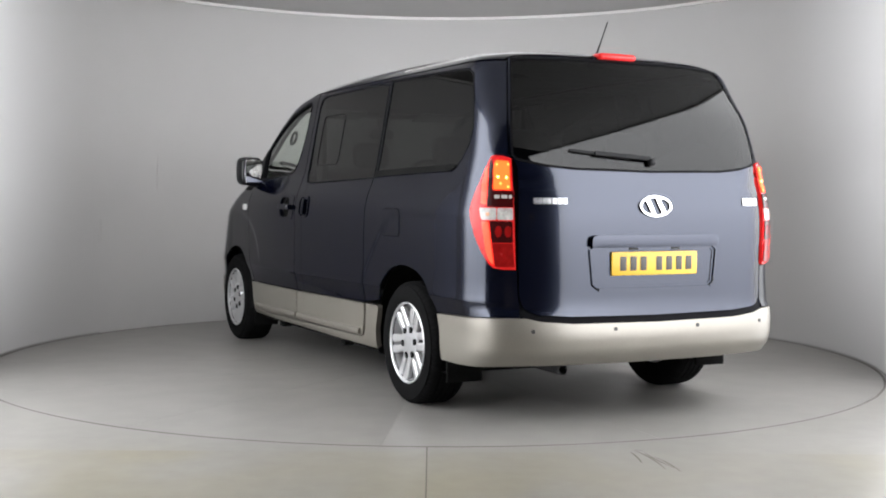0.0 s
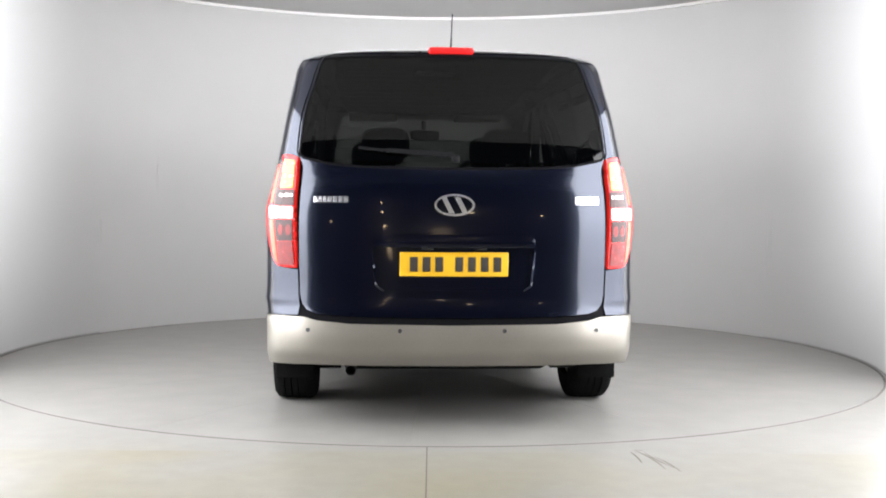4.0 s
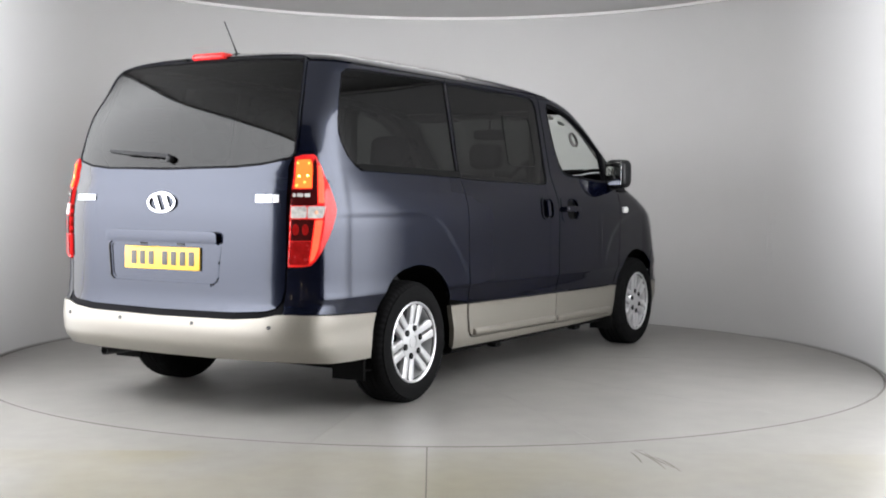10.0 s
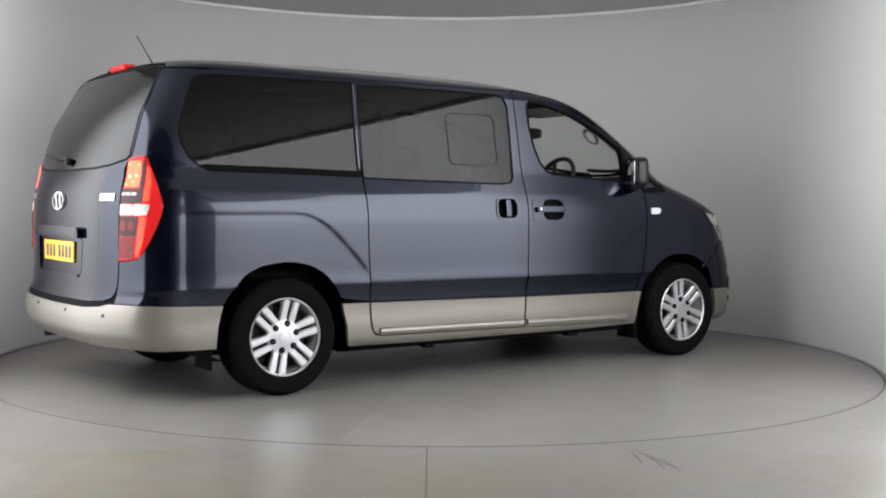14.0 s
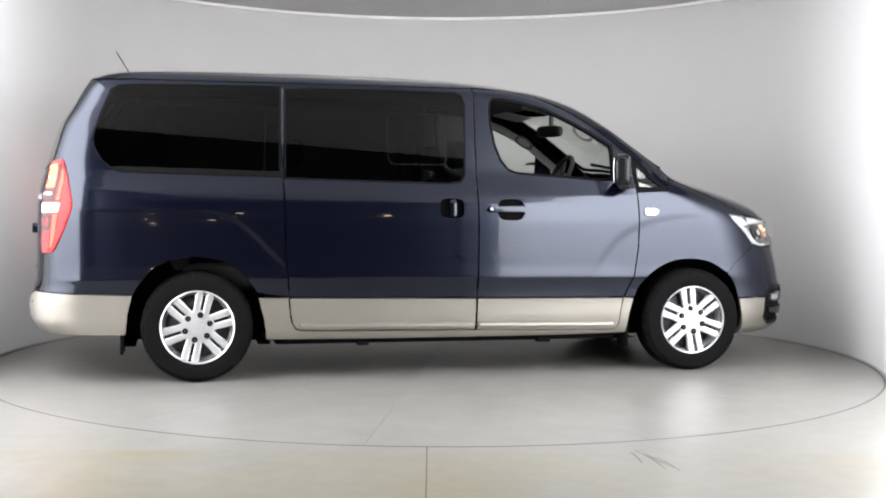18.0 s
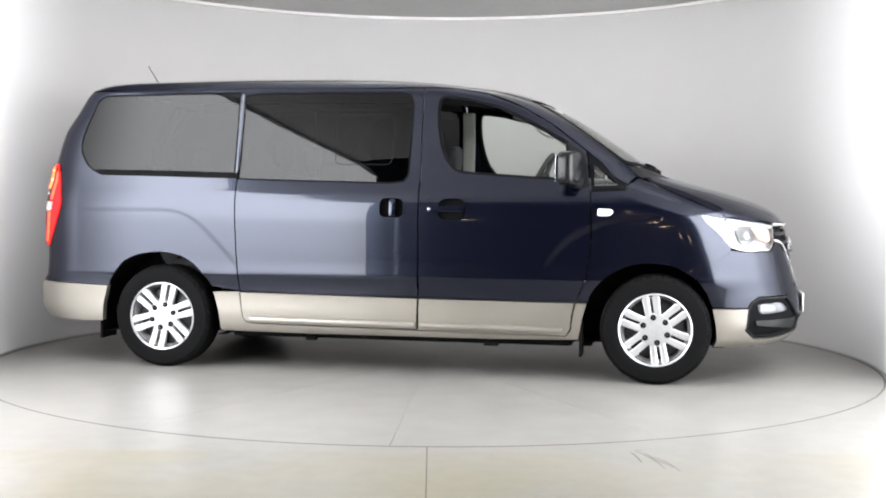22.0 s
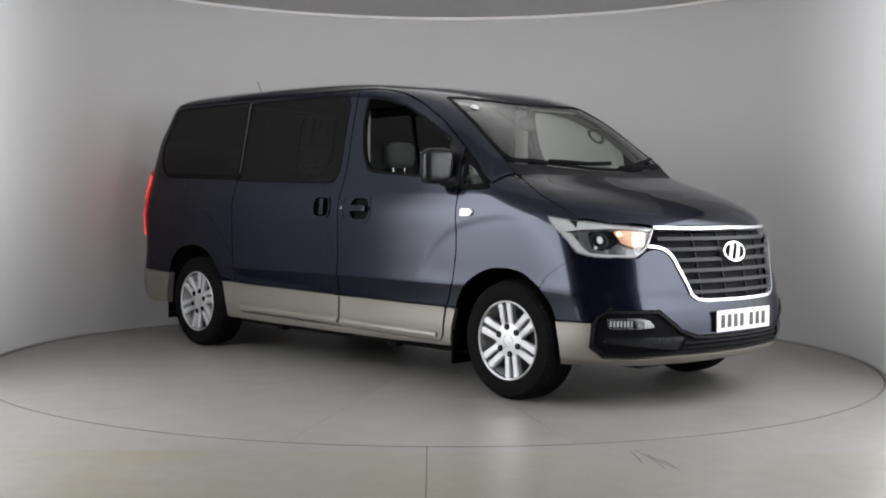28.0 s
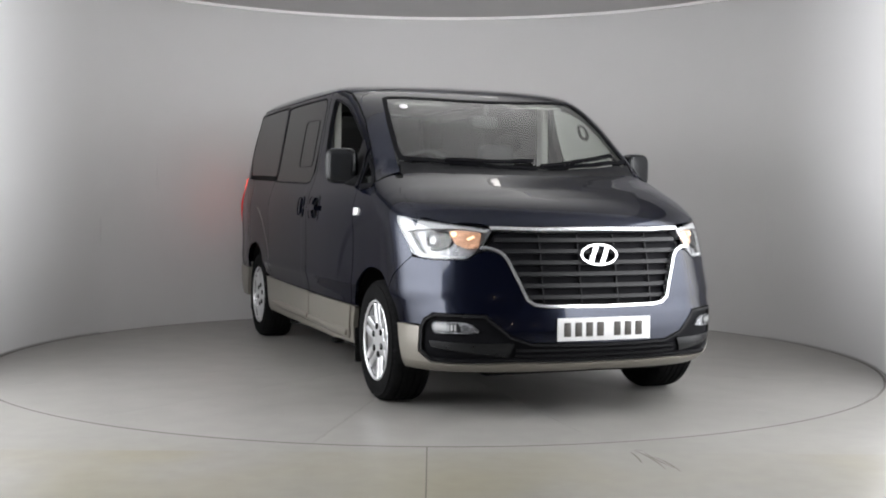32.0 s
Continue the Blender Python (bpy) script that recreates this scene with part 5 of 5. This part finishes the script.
for _s in (1, -1):
    panel("intake_blade", W((2.46, _s * 0.47, 0.402), (2.2, _s * 0.83, 0.402), (2.2, _s * 0.82, 0.372), (2.43, _s * 0.50, 0.33)), SHELL, ins, off=0.0, thick=0.015, gap=0, step=0.03)
number_plate("front_plate", 2.540, 0.472, 0.53, 0.118, WHITEPLATE, 1)

GR = [(2.43, 0, 0.964), (2.404, 0.306, 0.960), (2.33, 0.52, 0.966), (2.318, 0.535, 0.95), (2.325, 0.568, 0.90), (2.345, 0.556, 0.873), (2.375, 0.51, 0.857), (2.397, 0.478, 0.827), (2.44, 0.424, 0.70), (2.462, 0.396, 0.628), (2.478, 0.36, 0.602), (2.49, 0.31, 0.595), (2.514, 0, 0.592)]
grille = panel("grille", W(*both(GR)), SEAL, van, off=-0.035, thick=0.004, gap=-0.002, step=0.04, label="black slatted grille with a chrome frame")
_fr = [(2.32, 0.600, 0.880), (2.345, 0.560, 0.878), (2.375, 0.516, 0.862), (2.397, 0.484, 0.830), (2.44, 0.430, 0.70), (2.464, 0.401, 0.622), (2.480, 0.362, 0.595), (2.49, 0.31, 0.588), (2.514, 0, 0.585)]
ribbon("chrome_frame", W(*(_fr + [(x, -y, z) for x, y, z in reversed(_fr[:-1])])), 0.015, CHROME, grille, off=0.010, thick=0.03)
_fr = [(2.31, 0.545, 0.978), (2.404, 0.306, 0.973), (2.43, 0, 0.976)]
ribbon("chrome_bar", W(*(_fr + [(x, -y, z) for x, y, z in reversed(_fr[:-1])])), 0.015, CHROME, grille, off=0.010, thick=0.03)
for _z, _y in ((0.925, 0.535), (0.868, 0.50), (0.810, 0.465), (0.752, 0.44), (0.694, 0.418), (0.636, 0.39)):
    ribbon("slat", W(*[(2.4, y, _z) for y in np.linspace(-_y, _y, 21)]), 0.020, SLAT, grille, off=-0.012, thick=0.03)
for _y in (-0.31, -0.105, 0.105, 0.31):
    ribbon("upright", W(*[(2.4, _y, z) for z in np.linspace(0.6, 0.955, 8)]), 0.007, BLACK, grille, off=-0.016, thick=0.012)
oval_badge(unroll(2.45, 0.0, 0.845), 0.105, 0.056, grille, True)

# ---- wheels ----
def wheel():
    """A black tyre on a silver rim with six pairs of spokes; its outer face looks along +y."""
    w = new("wheel")
    R = 0.338
    prof = [(0.205, -0.10), (0.215, -0.112), (0.26, -0.118), (0.30, -0.116), (0.325, -0.104), (0.334, -0.088)]
    for y in (-0.055, -0.018, 0.018, 0.055):
        prof += [(R, y - 0.014), (R, y - 0.004), (R - 0.008, y - 0.003), (R - 0.008, y + 0.003), (R, y + 0.004)]
    prof += [(0.334, 0.088), (0.325, 0.104), (0.312, 0.110), (0.309, 0.1165), (0.30, 0.117), (0.27, 0.120), (0.24, 0.118), (0.222, 0.110), (0.205, 0.10)]
    v, f = lathe(prof, 240)
    for i, (x, y, z) in enumerate(v):
        q = math.hypot(x, z)
        if q > 0.311 and abs(y) > 0.08 and (i // 2) % 2:
            v[i] = (x * (1 - 0.0022 / q), y - math.copysign(0.003, y), z * (1 - 0.0022 / q))
    tagged(obj("tyre", v, f, RUBBER, w), "black rubber tyre")
    v, f = lathe([(0.225, 0.106), (0.224, 0.114), (0.219, 0.117), (0.213, 0.113), (0.209, 0.098), (0.196, 0.06), (0.19, -0.06), (0.20, -0.09)], 72)
    rim = obj("rim", v, f, SILVER, w, "silver alloy rim with six pairs of spokes")
    bm = bmesh.new()
    for i in range(6):
        for d in (-1, 1):
            half0, half1 = 0.0200, 0.0236
            y0, y1 = 0.094, 0.105
            # two parallel bars a narrow slot apart, from hub to lip
            ax = Vector((math.cos(radians(60 * i)), 0, math.sin(radians(60 * i))))
            tn = Vector((-ax.z, 0, ax.x))
            A, B = ax * 0.058 + tn * (d * 0.0265), ax * 0.212 + tn * (d * 0.0325)
            n = (B - A).normalized().cross(Vector((0, 1, 0)))
            sec = [(-1.0, -0.030), (-1.0, -0.006), (-0.62, 0.0), (0.62, 0.0), (1.0, -0.006), (1.0, -0.030)]
            ring = []
            for t, c, hw, yy in ((0, A, half0, y0), (0.45, A.lerp(B, 0.45), half0, y0 + 0.006), (1, B, half1, y1)):
                ring.append([bm.verts.new(c + n * (u * hw) + Vector((0, yy + dy, 0))) for u, dy in sec])
            for p, q in zip(ring, ring[1:]):
                for j in range(5):
                    bm.faces.new((p[j], q[j], q[j + 1], p[j + 1]))
    bmesh.ops.recalc_face_normals(bm, faces=bm.faces)
    part("spokes", bm, SILVER, rim, smooth=False)
    v, f = lathe([(0.100, 0.055), (0.104, 0.088), (0.096, 0.0985), (0.060, 0.1015), (0.036, 0.1035), (0.0345, 0.1005), (0.032, 0.1005), (0.031, 0.103), (0.0005, 0.1045)], 48)
    obj("hub", v, f, SILVER, rim)
    for i in range(6):
        a = radians(60 * i)
        # a filled black disc stands in for the shade in the nut hole
        v, f = lathe([(0.0180, 0.090), (0.0180, 0.1056), (0.015, 0.1062), (0.0004, 0.1052)], 16)
        n = obj("nut_hole_shade", v, f, UNDER, rim)
        n.location = (0.077 * math.cos(a), 0, 0.077 * math.sin(a))
        v, f = lathe([(0.0078, 0.095), (0.0078, 0.1075), (0.005, 0.109), (0.0004, 0.109)], 6)
        n = obj("wheel_nut", v, f, DARKHUB, rim)
        n.location = (0.077 * math.cos(a), 0, 0.077 * math.sin(a))
    v, f = lathe([(0.19, 0.02), (0.17, 0.03), (0.05, 0.034), (0.0005, 0.034)], 48)
    obj("brake_disc", v, f, DARKHUB, w)
    v, f = lathe([(0.198, -0.05), (0.0005, -0.05)], 32)
    obj("back_plate", v, f, UNDER, w)
    return w


first = wheel()
first.parent = van
first.location = (-1.6, 0.815, 0.337)
tagged(first, "silver alloy wheel with a black tyre")
for _x, _y, _a in ((1.612, 0.822, 20), (1.612, -0.822, 39), (-1.6, -0.815, 17)):
    _w = copy_thing(first, pose(_x, _y, 0.337, 0, 0, 180 if _y < 0 else 0) @ Matrix.Rotation(radians(_a), 4, "Y"))
    _w.parent = van
first.rotation_euler = (0, radians(8), 0)

# ---- wheel wells, underbody, flaps ----
for _s in (1, -1):
    for _x, _r in ((-1.6, 0.415), (1.59, 0.415)):
        vs, fs = [], []
        for j, (y, r) in enumerate(((0.905, _r + 0.035), (0.86, _r + 0.035), (0.56, _r + 0.035), (0.56, 0.02))):
            for i in range(25):
                a = math.pi * (-0.2 + 1.4 * i / 24)
                vs.append((_x + r * math.cos(a), _s * (y if -1.93 < _x + r * math.cos(a) < 1.88 else min(y, 0.90 if _x < 0 else 0.79)), max(0.225, 0.337 + r * math.sin(a))))
        for j in range(3):
            for i in range(24):
                fs.append((j * 25 + i, j * 25 + i + 1, (j + 1) * 25 + i + 1, (j + 1) * 25 + i))
        obj("wheel_well", vs, fs, UNDER, van, "black wheel arch liner")
    boxpart("mud_flap", (-2.055, -2.035, _s * 0.70, _s * 0.905, 0.175, 0.37), UNDER, van, 0.006, "black mud flap")
    boxpart("mud_flap", (1.150, 1.166, _s * 0.74, _s * 0.922, 0.155, 0.36), UNDER, van, 0.006, "black mud flap")
    boxpart("side_rail", (-1.2, 1.14, _s * 0.66, _s * 0.86, 0.240, 0.30), UNDER, van, 0.02, "dark underbody rail")
    boxpart("bracket", (-0.62, -0.55, _s * 0.84, _s * 0.90, 0.205, 0.23), UNDER, van, 0.004)
    boxpart("bracket", (0.55, 0.64, _s * 0.84, _s * 0.90, 0.205, 0.23), UNDER, van, 0.004)
boxpart("underbody", (-1.95, 2.24, -0.55, 0.55, 0.205, 0.34), UNDER, van, 0.03, "dark underbody")
boxpart("floor_pan", (-1.13, 1.10, -0.855, 0.855, 0.215, 0.26), UNDER, van, 0.01, "dark floor pan between the axles")
boxpart("fuel_tank", (-0.75, 0.15, 0.20, 0.66, 0.165, 0.24), UNDER, van, 0.03, "black fuel tank under the floor")
boxpart("rear_valance", (-2.46, -1.95, -0.74, 0.74, 0.335, 0.40), UNDER, van, 0.02)
boxpart("front_valance", (2.02, 2.24, -0.62, 0.62, 0.245, 0.36), UNDER, van, 0.03)
boxpart("rear_axle", (-1.66, -1.54, -0.72, 0.72, 0.25, 0.36), UNDER, van, 0.05)
_v, _f = lathe([(0.024, -0.2), (0.026, -0.2), (0.026, 0.06), (0.02, 0.06), (0.02, -0.2)], 20, "x")
ex = obj("exhaust_pipe", _v, _f, DARKHUB, van, "dark exhaust pipe end")
ex.location = (-2.32, 0.50, 0.285)

# ---- aerial, high brake lamp, fuel flap ----
_b, _t = Vector((-2.006, -0.012, 1.905)), Vector((-2.120, -0.012, 2.088))
aer = blob("aerial", tuple(_b + Vector((-0.008, 0, 0.008))), (0.030, 0.018, 0.016), 0.8, BLACK, van, "thin black roof aerial")
_q = (_t - _b).to_track_quat("Z", "Y").to_matrix().to_4x4()
_v, _f = lathe([(0.0055, 0.0), (0.0045, 0.05), (0.003, 0.10), (0.0028, (_t - _b).length), (0.0004, (_t - _b).length)], 10, "z")
obj("rod", [Matrix.Translation(_b) @ _q @ Vector(p) for p in _v], _f, BLACK, aer)
hb = boxpart("high_brake_lamp", (-2.245, -2.155, -0.118, 0.118, 1.866, 1.905), RED, van, 0.017, "red high brake lamp on the roof edge")
boxpart("reflector_strip", (-2.2465, -2.2405, -0.10, 0.10, 1.878, 1.893), RED, hb, 0.003)
boxpart("lamp_tray", (-2.150, -2.142, -0.13, 0.13, 1.835, 1.884), SEAL, hb, 0.001)
boxpart("lamp_tray", (-2.24, -2.15, -0.13, 0.13, 1.852, 1.862), SEAL, hb, 0.001)
boxpart("washer_jet", (-2.235, -2.212, 0.150, 0.166, 1.872, 1.884), SEAL, van, 0.004)
_ff = rounded(S((-1.555, 0.92), (-1.555, 1.07), (-1.335, 1.07), (-1.335, 0.92)), 0.03)
panel("fuel_flap", _ff, PAINT, van, holes=[], off=0.003, thick=0.003, gap=0.0, label="fuel filler flap")
panel("flap_gap", grow(_ff, 0.004), SEAL, van, holes=[grow(_ff, 0.0005)], off=0.0008, thick=0.002, gap=0)


# ---- inside ----
def seat(x, y, w):
    """A front or rear seat: cushion, leaning back, head restraint on two posts."""
    s = new("seat")
    s.parent = van
    tagged(s, "dark grey cloth seat")
    blob("cushion", (x, y, 0.62), (0.27, w / 2, 0.10), 0.5, SEATGREY, s)
    b = blob("backrest", (0, 0, 0.30), (0.075, w / 2, 0.33), 0.5, SEATGREY, s)
    b.matrix_local = pose(x - 0.24, y, 0.66, 0, -14, 0)
    n = 2 if w > 0.7 else 1
    for i in range(n):
        yy = y + (0 if n == 1 else (i - 0.5) * w * 0.5)
        blob("head_restraint", (x - 0.41, yy, 1.42), (0.05, 0.13, 0.09), 0.55, SEATGREY, s)
        for d in (-0.05, 0.05):
            boxpart("post", (x - 0.41, x - 0.398, yy + d - 0.006, yy + d + 0.006, 1.26, 1.36), CHROME, s, 0.002)
    return s


seat(0.52, -0.42, 0.52)
seat(0.52, 0.42, 0.52)
for _x in (-0.55, -1.45):
    seat(_x, 0.33, 0.60)
    seat(_x, -0.33, 0.60)
boxpart("cabin_floor", (-2.35, 1.5, -0.55, 0.55, 0.36, 0.42), TRIM, van, 0.01, "dark cabin floor")
dash = blob("dashboard", (1.40, 0, 1.03), (0.27, 0.80, 0.205), 0.35, TRIM, van, "dark grey dashboard")
blob("instrument_hood", (1.22, -0.40, 1.215), (0.13, 0.20, 0.05), 0.6, TRIM, dash)
blob("centre_console", (1.16, 0, 1.0), (0.12, 0.16, 0.20), 0.4, TRIM, dash)


def torus(R, r, n=40, m=10):
    vs, fs = [], []
    for i in range(n):
        for j in range(m):
            a, b = 2 * math.pi * i / n, 2 * math.pi * j / m
            vs.append(((R + r * math.cos(b)) * math.cos(a), (R + r * math.cos(b)) * math.sin(a), r * math.sin(b)))
            fs.append((i * m + j, ((i + 1) % n) * m + j, ((i + 1) % n) * m + (j + 1) % m, i * m + (j + 1) % m))
    return vs, fs


_v, _f = torus(0.185, 0.016)
sw = obj("steering_wheel", _v, _f, TRIM, van, "dark steering wheel")
sw.matrix_local = pose(0.835, -0.40, 1.255, 0, -62, 0)
blob("hub", (0, 0, -0.02), (0.07, 0.07, 0.03), 0.7, TRIM, sw)
for _a in (0, 120, 240):
    boxpart("spoke", (0.03, 0.18, -0.018, 0.018, -0.02, 0.0), TRIM, sw, 0.006, m=Matrix.Rotation(radians(_a + 30), 4, "Z"))
boxpart("column", (0.87, 1.25, -0.44, -0.36, 1.12, 1.20), TRIM, van, 0.02)
rv = blob("rear_view_mirror", (0, 0, 0), (0.026, 0.125, 0.042), 0.5, TRIM, van, "dark interior mirror")
rv.matrix_local = pose(0.90, 0.0, 1.615, 0, 0, 25)
boxpart("mirror_stalk", (0.0, 0.03, -0.012, 0.012, 0.025, 0.115), TRIM, rv, 0.004)
for _s in (1, -1):
    _v, _f = torus(0.055, 0.011, 20, 8)
    g = obj("grab_handle", _v, _f, TRIM if _s > 0 else GREYSTRIP, van, "grab handle on the pillar")
    g.matrix_local = pose(0.91, _s * 0.70, 1.565) @ Matrix.Rotation(radians(30), 4, "Y") @ Matrix.Rotation(radians(90), 4, "X") @ Matrix.Diagonal((1.25, 0.6, 1, 1))
    boxpart("pillar_trim", (0.11, 0.20, _s * 0.74, _s * 0.79, 0.6, 1.78), LINER, van, 0.01, "pale inner door pillar")
    boxpart("sun_visor", (0.62, 0.83, _s * 0.22, _s * 0.58, 1.735, 1.75), LINER, van, 0.006, "pale folded sun visor", m=Matrix.Translation((0.72, 0, 1.74)) @ Matrix.Rotation(radians(12), 4, "Y") @ Matrix.Translation((-0.72, 0, -1.74)))


# ---- what moves ----
def motions():
    rows = [(t, Matrix.Rotation(radians(a), 4, "Z")) for t, a in TURN]
    walk(table, rows)
    walk(van, [(t, m @ Matrix.Translation(-AXIS)) for t, m in rows])


motions()
